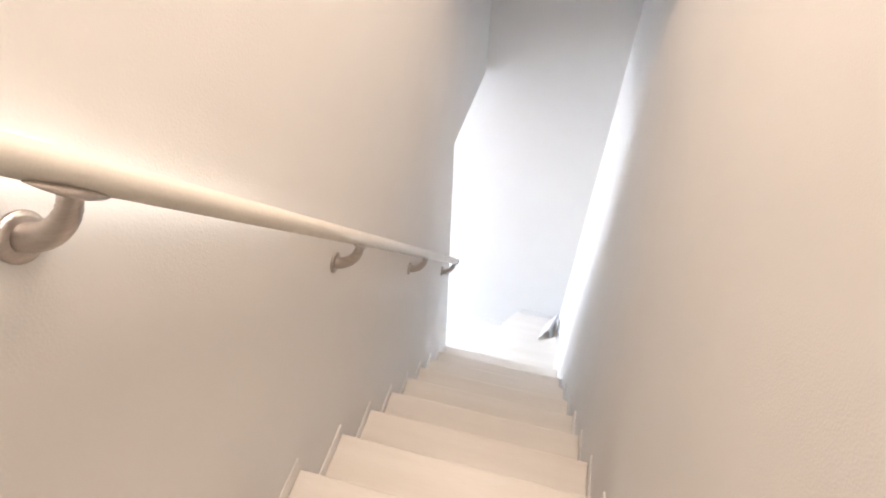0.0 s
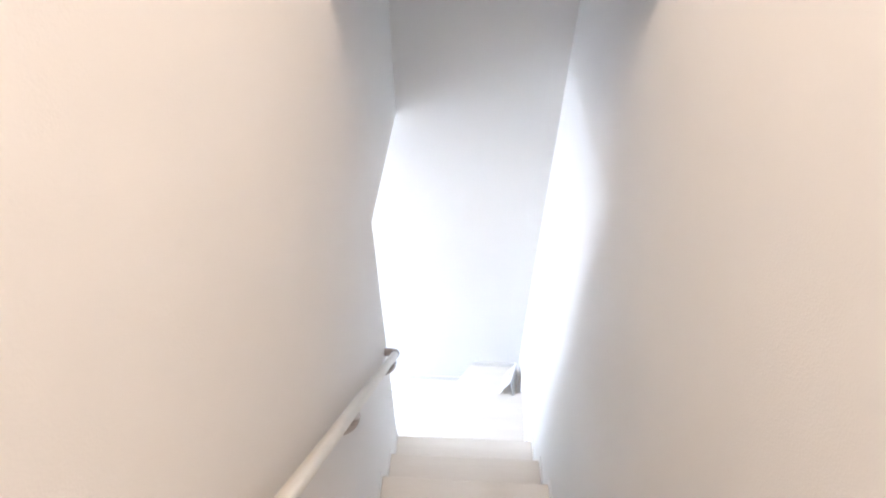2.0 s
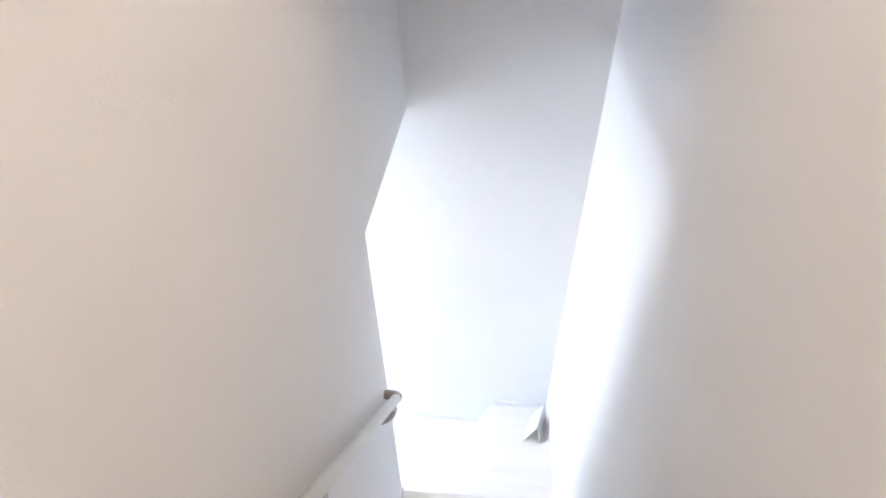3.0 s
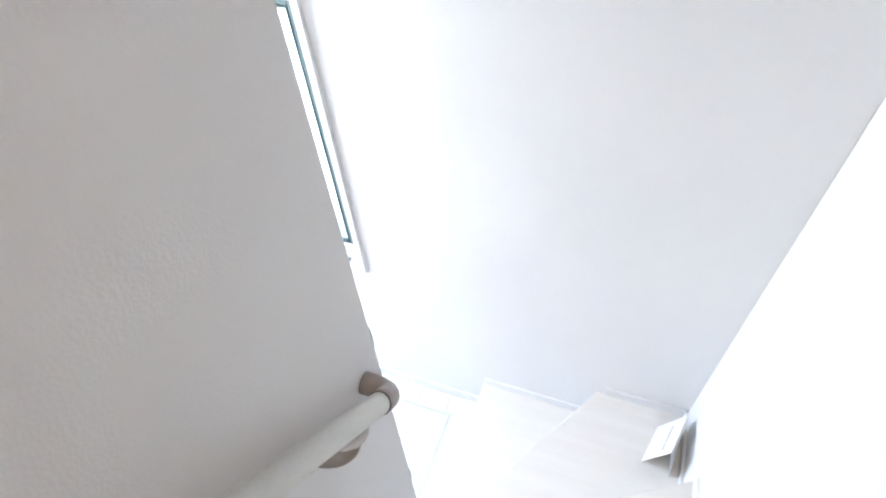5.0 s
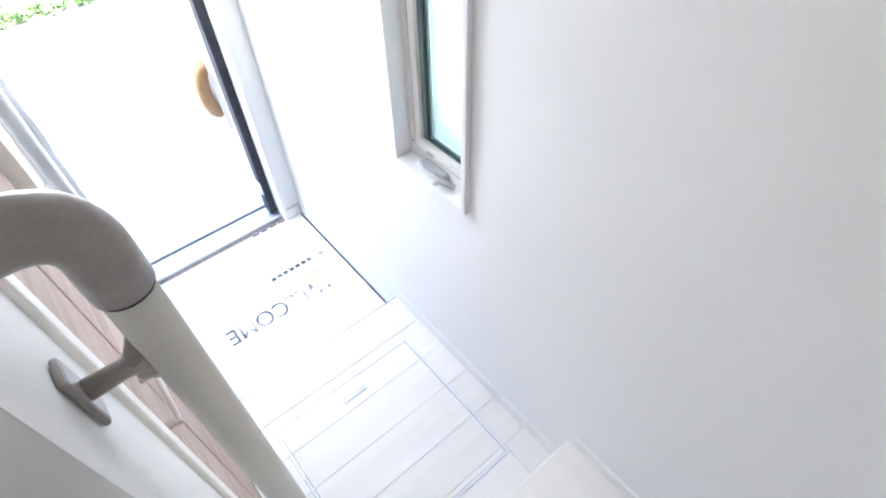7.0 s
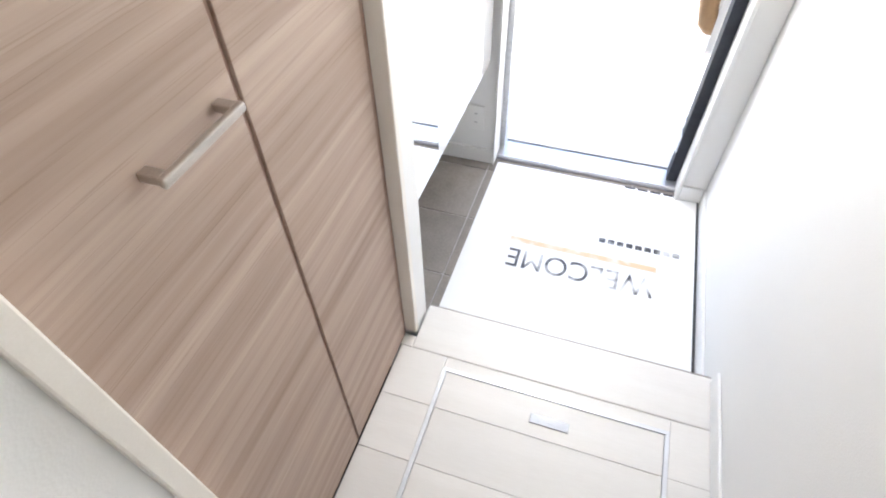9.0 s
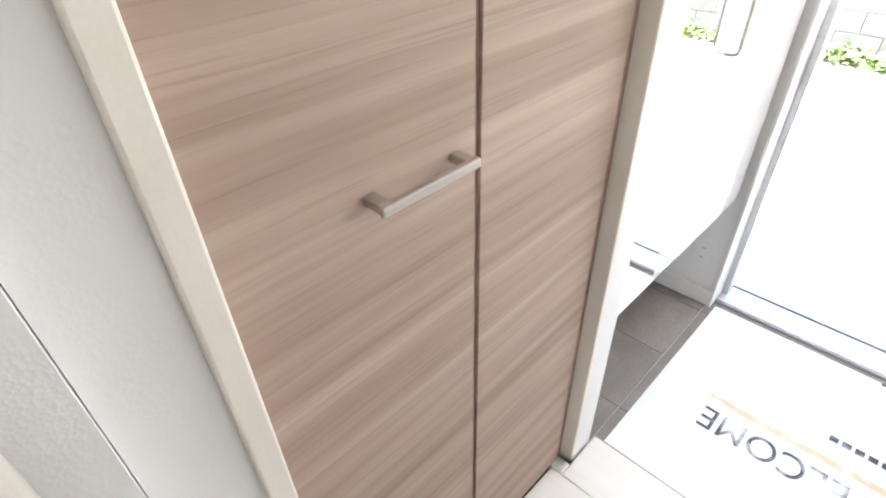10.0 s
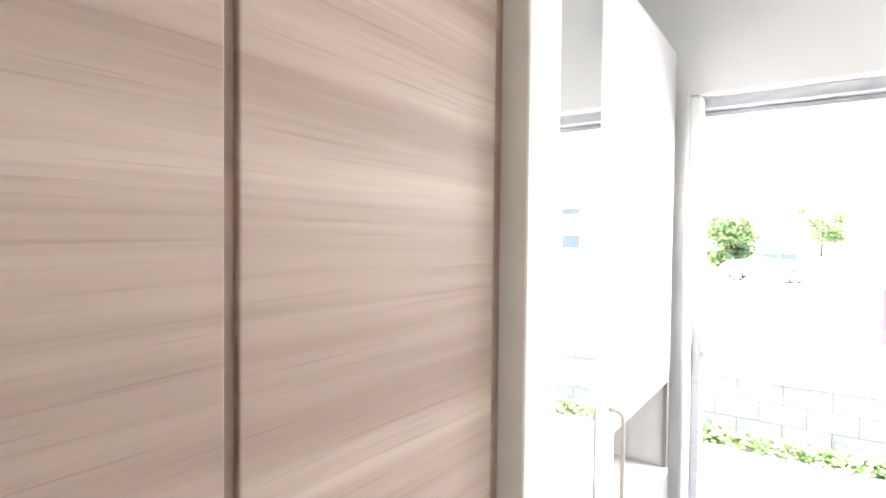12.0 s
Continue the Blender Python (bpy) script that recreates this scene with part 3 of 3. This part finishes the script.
# ---- entrance door ----
door = tagged(thing("door_1", "white entrance door standing open outward in a silver frame", "door"), kind="structure")
part("frame", boxes(((-2.03, DY0 - 0.0005, GEN), (-1.888, DY0 + 0.008, DTOP)), bevel=0.003), TRIM, door, "white lining of the latch jamb")
part("frame", boxes(((-2.03, DY1 - 0.012, GEN), (-1.89, DY1 + 0.0005, DTOP)), bevel=0.003), TRIM, door, "white lining of the hinge jamb")
part("frame", boxes(((-2.05, DY0 + 0.0085, GEN), (-1.985, DY0 + 0.03, DTOP - 0.03)), ((-2.07, DY0 + 0.0085, GEN), (-2.052, DY0 + 0.014, DTOP - 0.03)), bevel=0.002), ALU, door, "silver aluminium stop")
part("frame", boxes(((-2.06, DY0 + 0.0085, DTOP - 0.03), (-1.95, DY1 - 0.0125, DTOP - 0.0005)), ((-2.06, DY0 + 0.0085, DTOP - 0.045), (-1.99, DY1 - 0.0125, DTOP - 0.0305)), bevel=0.002), ALU, door, "silver aluminium head")
part("sill", boxes(((-2.0, DY0 + 0.0082, GEN - 0.004), (-1.94, DY1 - 0.0122, GEN + 0.018)), ((-2.06, DY0 + 0.0082, GEN - 0.004), (-2.001, DY1 - 0.0122, GEN + 0.010)), bevel=0.003), ALU, door, "silver threshold")
part("seal", box((-2.045, DY1 - 0.052, GEN + 0.02), (-1.978, DY1 - 0.0125, DTOP - 0.05), 0.002), DARKALU, door, "dark hinge-side seal")
part("sill_lip", box((-1.9398, DY0 + 0.0082, GEN - 0.003), (-1.934, DY1 - 0.0122, GEN + 0.012), 0.001), PULL, door, "grey lip of the threshold")
for z in (GEN + 0.16, 1.62):
    part("hinge_cover", box((-2.05, DY1 - 0.058, z), (-1.975, DY1 - 0.0525, z + 0.075), 0.002), ALU, door, "silver hinge cover over the seal")
leaf = part("door_leaf", box((-2.83, DY1 - 0.045, GEN + 0.03), (-2.062, DY1 - 0.003, DTOP - 0.04), 0.003), DOORWHITE, door, "white steel leaf standing open")
part("edge_trim", box((-2.061, DY1 - 0.046, GEN + 0.03), (-2.05, DY1 - 0.002, DTOP - 0.04), 0.002), ALU, leaf)
part("kick_strip", box((-2.82, DY1 - 0.048, GEN + 0.034), (-2.07, DY1 - 0.0455, GEN + 0.06), 0.001), ALU, leaf)
for z in (GEN + 0.2, 0.95, 1.7):
    part("hinge", box((-2.064, DY1 - 0.056, z), (-2.03, DY1 - 0.031, z + 0.07), 0.004), ALU, door, "silver hinge")
HY = DY1 - 0.046
bow = [(-2.215, HY - 0.004, 0.40), (-2.21, HY - 0.03, 0.43), (-2.195, HY - 0.05, 0.51), (-2.185, HY - 0.054, 0.57), (-2.175, HY - 0.05, 0.63), (-2.165, HY - 0.03, 0.68), (-2.16, HY - 0.004, 0.70)]
grip = part("handle", box((-2.26, HY - 0.004, 0.36), (-2.10, HY + 0.0005, 0.74), 0.02), DOORWHITE, leaf, "white rounded back plate")


def bowed_grip(points, half, thick):
    """A broad curved grip: a level rectangle swept along the bow, with rounded rims."""
    bm, rings = bmesh.new(), []
    for i, (x, y, z) in enumerate(points):
        w = half * (0.72 + 0.28 * math.sin(math.pi * i / (len(points) - 1)))
        rings.append([bm.verts.new((x + dx * w, y + dy * thick, z)) for dx, dy in ((-1, -0.3), (-0.7, -0.5), (0.7, -0.5), (1, -0.3), (1, 0.3), (0.7, 0.5), (-0.7, 0.5), (-1, 0.3))])
    for q, r in zip(rings, rings[1:]):
        for k in range(8):
            bm.faces.new((q[k], q[(k + 1) % 8], r[(k + 1) % 8], r[k]))
    bm.faces.new(rings[0][::-1])
    bm.faces.new(rings[-1])
    bmesh.ops.recalc_face_normals(bm, faces=bm.faces)
    return bm


smooth(part("grip", bowed_grip(bow, 0.05, 0.066), BROWN, grip, "tan bowed grip"))
part("closer_cover", box((-1.95, DY0 + 0.0085, 1.78), (-1.89, DY0 + 0.034, DTOP - 0.004), 0.006), TRIM, door, "white cover at the top of the jamb")
part("strike_plate", boxes(((-1.99, DY0 + 0.0302, 1.24), (-1.965, DY0 + 0.034, 1.32)), ((-1.985, DY0 + 0.034, 1.27), (-1.972, DY0 + 0.040, 1.29)), bevel=0.001), STEEL, door, "metal strike plate")
part("strike_plate", boxes(((-1.99, DY0 + 0.0302, 0.70), (-1.965, DY0 + 0.034, 0.82)), bevel=0.001), STEEL, door)

# ---- shoe cabinet ----
cabinet = thing("shoe_cabinet", "wall-hung white gloss shoe cabinet with a mirror door", "cabinet")
KY, KX0, KX1, KZ0, KZ1 = -0.077, -1.002, -1.885, 0.34, 2.09
MX, NX, NZ0, NZ1 = -1.295, -1.402, 0.985, 1.215
part("body", boxes(((KX1, -0.4395, KZ0), (NX, KY - 0.019, NZ0 - 0.02)), ((KX1, -0.4395, NZ1 + 0.02), (NX, KY - 0.019, KZ1)),
                   ((NX, -0.4395, KZ0), (KX0, KY - 0.019, KZ1)), bevel=0.002), TRIM, cabinet, "white cabinet body with an open niche")
# Niche linings carry the recess's shade as a beige base colour.
part("niche_back", box((KX1, -0.4395, NZ0 - 0.0195), (NX - 0.0005, -0.421, NZ1 + 0.0195), 0.001), BEIGE, cabinet, "back of the open niche, beige for the shade inside")
part("niche_side", box((NX - 0.012, -0.4205, NZ0 + 0.0005), (NX - 0.0005, KY - 0.02, NZ1 - 0.0005), 0.001), BEIGE, cabinet, "side of the open niche, beige for the shade inside")
part("shelf", box((KX1, -0.42, NZ0 - 0.0195), (NX - 0.0005, KY, NZ0), 0.002), TRIM, cabinet, "white niche counter")
part("shelf", box((KX1, -0.42, NZ1), (NX - 0.0005, KY - 0.002, NZ1 + 0.0195), 0.002), TRIM, cabinet)
part("niche_side", box((KX1, -0.4195, NZ0 + 0.0005), (KX1 + 0.016, KY - 0.002, NZ1 - 0.0005), 0.001), TRIM, cabinet)
part("edge_seal", box((KX1 + 0.0165, KY - 0.012, NZ0 + 0.001), (KX1 + 0.021, KY - 0.001, NZ1 - 0.001)), GREYCAP, cabinet, "grey-brown edge strip")
part("door", box((KX1, KY - 0.018, KZ0), (NX - 0.0015, KY, NZ0 - 0.02), 0.0015), GLOSS, cabinet, "white high-gloss lower door")
part("door", box((KX1, KY - 0.018, NZ1 + 0.0198), (NX - 0.0015, KY, KZ1), 0.0015), GLOSS, cabinet, "white high-gloss upper door")
stile = part("door_stile", box((NX, KY - 0.018, KZ0), (MX - 0.0015, KY, KZ1), 0.0015), GLOSS, cabinet, "white high-gloss stile beside the mirror")
mir = part("mirror_door", box((MX, KY - 0.018, KZ0), (KX0, KY - 0.003, KZ1), 0.001), TRIM, cabinet, "full-height mirror door")
part("mirror", box((MX + 0.001, KY - 0.0028, KZ0 + 0.001), (KX0 - 0.001, KY, KZ1 - 0.001)), MIRROR, mir)
PX, PY = -1.372, KY + 0.026
pull_line = [(PX, KY, 1.272)] + elbow((PX, PY - 0.014, 1.272), (PX, PY, 1.272), (PX, PY, 1.256)) + elbow((PX, PY, 0.946), (PX, PY, 0.93), (PX, PY - 0.014, 0.93)) + [(PX, KY, 0.93)]
smooth(part("handle", tube(pull_line, 0.0042, 12), STEEL, stile, "slim satin metal bow handle"))

# outlet low on the front wall
outlet = thing("wall_outlet", "white wall socket plate beside the entrance door", "outlet")
part("plate", box((-1.9045, -0.165, 0.02), (-1.898, -0.095, 0.135), 0.003), TRIM, outlet)
for z in (0.055, 0.095):
    part("slot", box((-1.8978, -0.137, z), (-1.8972, -0.123, z + 0.004)), GREYINK, outlet)

# ---- entrance mat ----
mat = thing("welcome_sheet", "white floor protection sheet printed with a greeting", "floor sheet")
part("sheet", box((-1.91, -0.028, GEN), (STEP - 0.012, 0.788, GEN + 0.004), 0.001), PAPERMAT, mat)


def lettering(name, text, size, mat_, parent, m, label=""):
    cu = bpy.data.curves.new(name, "FONT")
    cu.body, cu.size, cu.extrude, cu.align_x = text, size, 0.0004, "CENTER"
    tmp = bpy.data.objects.new(name, cu)
    me = bpy.data.meshes.new_from_object(tmp)
    bpy.data.objects.remove(tmp)
    bpy.data.curves.remove(cu)
    me.materials.clear()
    me.materials.append(mat_)
    ob = new(name, me)
    ob.parent, ob.matrix_basis = parent, m
    return tagged(ob, label)


lettering("printed_word", "WELCOME", 0.115, GLAREINK, mat, Matrix.Translation((-1.442, 0.395, GEN + 0.0046)) @ Matrix.Rotation(radians(-90), 4, "Z") @ Matrix.Diagonal((0.93, 1.08, 1, 1)), "black printed word, paled in patches for glare")
part("printed_bar", box((-1.502, 0.13, GEN + 0.0041), (-1.477, 0.66, GEN + 0.0047)), GLAREORANGE, mat, "orange printed bar, paled in patches for glare")
for i in range(9):
    y = 0.735 - i * 0.033
    part("printed_mark", box((-1.59, y - 0.024, GEN + 0.0041), (-1.568, y, GEN + 0.0047)), GLAREINK, mat)
for i in range(5):
    y = 0.75 - i * 0.05
    part("edge_mark", box((-1.91, y - 0.04, GEN + 0.0041), (-1.899, y, GEN + 0.0047)), INK, mat)
# Black strip laid in place of the dark gap between sheet and skirting.
part("edge_line", box((-1.9, 0.7885, GEN), (STEP - 0.1, 0.7955, GEN + 0.0045)), INK, mat, "black strip standing in for the dark gap along the wall")

# ---- tent card on the winder ----
card = thing("tent_card", "white folded card standing on a winder tread", "card")
cx, cy, cz = 0.66, 0.62, 2 * R


def leaf_card(lo, hi, top, thick=0.0012):
    """A thin stiff leaf of card from its foot line to the fold."""
    bm = bmesh.new()
    a, b, c, d = (Vector(v) for v in (lo, hi, top[1], top[0]))
    n = (b - a).cross(d - a).normalized() * thick
    v = [bm.verts.new(p) for p in (a, b, c, d, a + n, b + n, c + n, d + n)]
    for f in ((0, 1, 2, 3), (7, 6, 5, 4), (0, 4, 5, 1), (1, 5, 6, 2), (2, 6, 7, 3), (3, 7, 4, 0)):
        bm.faces.new([v[i] for i in f])
    bmesh.ops.recalc_face_normals(bm, faces=bm.faces)
    return bm


fold = ((0.70, 0.545, cz + 0.185), (0.745, 0.705, cz + 0.185))
part("card_leaf", leaf_card((0.635, 0.565, cz), (0.68, 0.725, cz), fold), PAPERMAT, card)
part("card_leaf", leaf_card((0.735, 0.54, cz), (0.768, 0.70, cz), ((0.701, 0.545, cz + 0.184), (0.746, 0.705, cz + 0.184))), PAPERMAT, card)
a, b, c = Vector((0.635, 0.565, cz)), Vector((0.68, 0.725, cz)), Vector((0.70, 0.545, cz + 0.185))
side, rise = (b - a), (c - a)
for i in range(8):
    s = 0.16 + i * 0.085
    p = a + side * s + rise * 0.62 - Vector((0.0016, 0, -0.0008))
    part("printed_mark", leaf_card(p, p + side * 0.05, (p + rise * 0.05, p + side * 0.05 + rise * 0.05), 0.0006), GREYINK, card)

# ---- landing lamp ----
lamp = thing("ceiling_light", "long flat warm ceiling light over the stairs", "ceiling light")
part("rim", box((0.21, -1.9, 5.17), (0.57, -0.4, 5.2015), 0.006), TRIM, lamp)
part("diffuser", box((0.225, -1.885, 5.152), (0.555, -0.415, 5.1695), 0.006), LAMPGLOW, lamp)

# ---- outside ----
porch = setting("porch", box((-3.4, -0.9, OUT - 0.02), (-2.125, 1.7, GEN - 0.045)), MORTAR, "grey tiled porch in front of the entrance", "porch")
yard_wall = thing("garden_wall", "low grey concrete block wall along the yard", "wall")
WXF = -6.45
part("core", box((WXF - 0.11, -9.0, OUT), (WXF - 0.012, 11.0, OUT + 0.57)), MORTAR, yard_wall)
part("coping", box((WXF - 0.13, -9.0, OUT + 0.571), (WXF + 0.008, 11.0, OUT + 0.62), 0.006), BLOCK, yard_wall)


def leaves(name, count, place, size, mat_, parent=None, seed=1):
    """Many small bent leaves; place(rng) gives where each one sits."""
    rng = random.Random(seed)
    vs, fs = [], []
    for _ in range(count):
        p = Vector(place(rng))
        s = size * rng.uniform(0.6, 1.4)
        m = Euler((rng.uniform(-0.9, 0.9), rng.uniform(-0.9, 0.9), rng.uniform(0, 6.3))).to_matrix()
        n = len(vs)
        for q in ((0, 0, 0), (0.45, 0.5, 0.12), (0, 1, -0.05), (-0.45, 0.5, 0.12)):
            vs.append(p + m @ (Vector(q) * s))
        fs += [(n, n + 1, n + 2), (n, n + 2, n + 3)]
    me = bpy.data.meshes.new(name)
    me.from_pydata(vs, [], fs)
    me.materials.append(mat_)
    ob = new(name, me)
    if parent:
        ob.parent = parent
    return ob


def along_wall(rng):
    y = rng.uniform(-6, 9)
    lump = 0.5 + 0.5 * math.sin(y * 17 + 2 * math.sin(y * 5))
    return (WXF + 0.27 + rng.gauss(0, 0.09), y, OUT + abs(rng.gauss(0, 0.035)) + 0.015 + 0.045 * lump * rng.random())


tagged(leaves("ground_cover", 11000, along_wall, 0.055, LEAF, None, 4), "low leafy green ground cover along the block wall", "plants", kind="stuff")


def tree(place, height, spread, seed, label):
    rng = random.Random(seed)
    x, y, z = place
    top = thing("tree", label, "tree", at=place)
    smooth(part("trunk", tube([(0, 0, 0), (0.05, 0.02, height * 0.25), (-0.04, 0.05, height * 0.5), (0.03, 0, height * 0.8)], 0.1, 10, [0.16, 0.12, 0.09, 0.03]), BARK, top))
    clumps = []
    for i in range(16):
        a, r, h = rng.uniform(0, 6.28), spread * rng.uniform(0.2, 0.85), height * rng.uniform(0.3, 0.92)
        tipp = (r * math.cos(a), r * math.sin(a), h)
        clumps.append((tipp, spread * rng.uniform(0.2, 0.38)))
        if i < 8:
            smooth(part("limb", tube([(0, 0, h * 0.6), (tipp[0] * 0.5, tipp[1] * 0.5, h * 0.8), tipp], 0.03, 6, [0.05, 0.03, 0.01]), BARK, top))

    def spot(r):
        (cx_, cy_, cz_), s = r.choice(clumps)
        return (cx_ + r.gauss(0, s * 0.6), cy_ + r.gauss(0, s * 0.6), cz_ + r.gauss(0, s * 0.5))

    leaves("crown", 5200, spot, 0.2, LEAF, top, seed)
    return top


tree((-33.0, -3.7, OUT), 3.0, 1.9, 11, "bright green broad bushy tree beyond the yard")
tree((-29.0, -6.6, OUT), 3.0, 1.7, 12, "bright green broad bushy tree beyond the yard")
tree((-75.0, 0.6, OUT), 6.0, 3.2, 13, "dark green tree far behind the lot")

car = thing("parked_car", "small white car parked across the lot", "car", at=(-29.5, -1.7, OUT))
outline = [(-1.75, 0.35), (-1.78, 0.75), (-1.55, 0.92), (-0.75, 1.0), (-0.25, 1.42), (1.2, 1.46), (1.66, 1.0), (1.78, 0.9), (1.8, 0.4), (1.5, 0.28), (-1.5, 0.28)]


def car_body():
    bm = bmesh.new()
    a, b = [bm.verts.new((-0.78 if z < 1.05 else -0.62, y, z)) for y, z in outline], [bm.verts.new((0.78 if z < 1.05 else 0.62, y, z)) for y, z in outline]
    bm.faces.new(a)
    bm.faces.new(b[::-1])
    for i in range(len(outline)):
        j = (i + 1) % len(outline)
        bm.faces.new((a[j], a[i], b[i], b[j]))
    bmesh.ops.recalc_face_normals(bm, faces=bm.faces)
    bmesh.ops.bevel(bm, geom=list(bm.edges), offset=0.05, segments=2, affect="EDGES", profile=0.5)
    return bm


part("body", car_body(), CARWHITE, car, "white painted body")
for s in (-1, 1):
    part("side_window", box((s * 0.69, -0.2, 1.03), (s * 0.735, 0.5, 1.34), 0.01), DARKGLASS, car)
    part("side_window", box((s * 0.69, 0.56, 1.03), (s * 0.735, 1.2, 1.34), 0.01), DARKGLASS, car)
    for y in (-1.15, 1.15):
        wheel = part("wheel", tube([(s * 0.6, y, 0.3), (s * 0.80, y, 0.3)], 0.3, 20), RUBBER, car)
        part("rim", tube([(s * 0.79, y, 0.3), (s * 0.815, y, 0.3)], 0.22, 16), CARWHITE, wheel)


def house(place, sx, sy, h, roof_h, label):
    top = thing("house", label, "house", at=place)
    part("wall", box((-sx, -sy, 0), (sx, sy, h)), SIDING, top)
    bm = bmesh.new()
    e = 0.4
    pts = [(-sx - e, -sy - e, h), (sx + e, -sy - e, h), (sx + e, sy + e, h), (-sx - e, sy + e, h), (0, -sy - e, h + roof_h), (0, sy + e, h + roof_h)]
    v = [bm.verts.new(p) for p in pts]
    for f in ((0, 1, 4), (2, 3, 5), (1, 2, 5, 4), (3, 0, 4, 5), (3, 2, 1, 0)):
        bm.faces.new([v[i] for i in f])
    part("roof", bm, ROOF, top)
    for z in (1.0, 3.6):
        for y in (-sy * 0.55, sy * 0.45):
            win = part("window", box((sx - 0.02, y - 0.8, z), (sx + 0.05, y + 0.8, z + 1.2)), TRIM, top)
            part("pane", box((sx + 0.04, y - 0.72, z + 0.08), (sx + 0.07, y + 0.72, z + 1.12)), DARKGLASS, win)
    return top


house((-44, 17.0, OUT), 4, 3.2, 5.4, 1.8, "white two-storey house with a teal roof")
house((-52, -16, OUT), 4, 6, 5.4, 1.8, "white two-storey house with a teal roof")
setting("kerb", box((-15.3, -40, OUT), (-15.1, 40, OUT + 0.12), 0.01), BLOCK, "grey concrete kerb across the lot", "kerb")
flag = thing("banner", "pink-red upright cloth banner on a thin pole", "banner", at=(-10.0, 0.99, OUT))
part("pole", tube([(0, 0, 0), (0, 0, 1.36)], 0.012, 10), ALU, flag)
part("cloth", box((-0.004, 0.016, 0.52), (0.004, 0.45, 1.31), 0.002), PINK, flag)

# ---- pieces ----
xs = [STEP + 0.152]
while xs[-1] < -0.02:
    xs.append(xs[-1] + 0.1555)
for a, b in zip(xs, xs[1:]):
    b = min(b, -0.021)
    for y0, y1 in ((-0.054, HY0 - 0.001), (HY0 + 0.0125, HY1 - 0.0125), (HY1 + 0.001, Y1 - 0.003)):
        inside = HX1 < (a + b) / 2 < HX0
        x0, x1 = a + 0.0006, b - 0.0006
        if y0 == HY0 + 0.0125:
            x0, x1 = max(x0, HX1 + 0.0125), (min(x1, HX0 - 0.0125) if inside else x1)
        if y0 == HY0 + 0.0125 and a < HX1 < b:
            part("board", box((a + 0.0006, HY0, -0.0118), (HX1 - 0.0004, HY1, 0.0), 0.0008, 1), BOARD, floor)
        if y0 == HY0 + 0.0125 and a < HX0 < b:
            part("board", box((HX0 + 0.0004, HY0, -0.0118), (b - 0.0006, HY1, 0.0), 0.0008, 1), BOARD, floor)
            x1 = min(x1, HX0 - 0.0125)
        if x1 - x0 > 0.01:
            ob = part("board", box((x0, y0, -0.0118), (x1, y1, 0.0), 0.0008, 1), BOARD, hatch if inside and y0 == HY0 + 0.0125 else floor)
entrance = bpy.data.objects["floor_entrance"]
tile_mesh = mesh_of("tile", box((0.002, 0.002, -0.004), (0.298, 0.298, 0.0), 0.0012, 1), TILE)
for i in range(4):
    for j in range(5):
        x, y = -1.55 + (i - 2) * 0.3, -0.06 + (j - 2) * 0.3
        x0, x1, y0, y1 = max(x, -1.939), min(x + 0.3, STEP - 0.001), max(y, -0.439), min(y + 0.3, Y1 - 0.003)
        if x1 - x0 < 0.02 or y1 - y0 < 0.02:
            continue
        full = x1 - x0 > 0.299 and y1 - y0 > 0.299
        if full:
            ob = new("tile", tile_mesh)
            ob.location = (x, y, GEN)
        else:
            ob = part("tile", box((x0 + 0.002, y0 + 0.002, GEN - 0.004), (x1 - 0.002, y1 - 0.002, GEN), 0.0012, 1), TILE)
        ob.parent = entrance
porch_mesh = mesh_of("tile", box((0.0015, 0.0015, -0.03), (0.2985, 0.8985, 0.0), 0.0015, 1), PORCH)
for i in range(4):
    for j in range(3):
        ob = new("tile", porch_mesh)
        ob.parent, ob.location = porch, (-2.395 - 0.3 * i - 0.03, -0.98 + 0.9 * j, GEN - 0.03)
block_mesh = mesh_of("block", box((0, 0.003, 0.003), (0.015, 0.387, 0.187), 0.003, 1), BLOCK)
for row in range(3):
    for j in range(-20, 27):
        ob = new("block", block_mesh)
        ob.parent, ob.location = yard_wall, (WXF - 0.014, j * 0.39 + 0.195 * (row % 2), OUT + 0.19 * row)
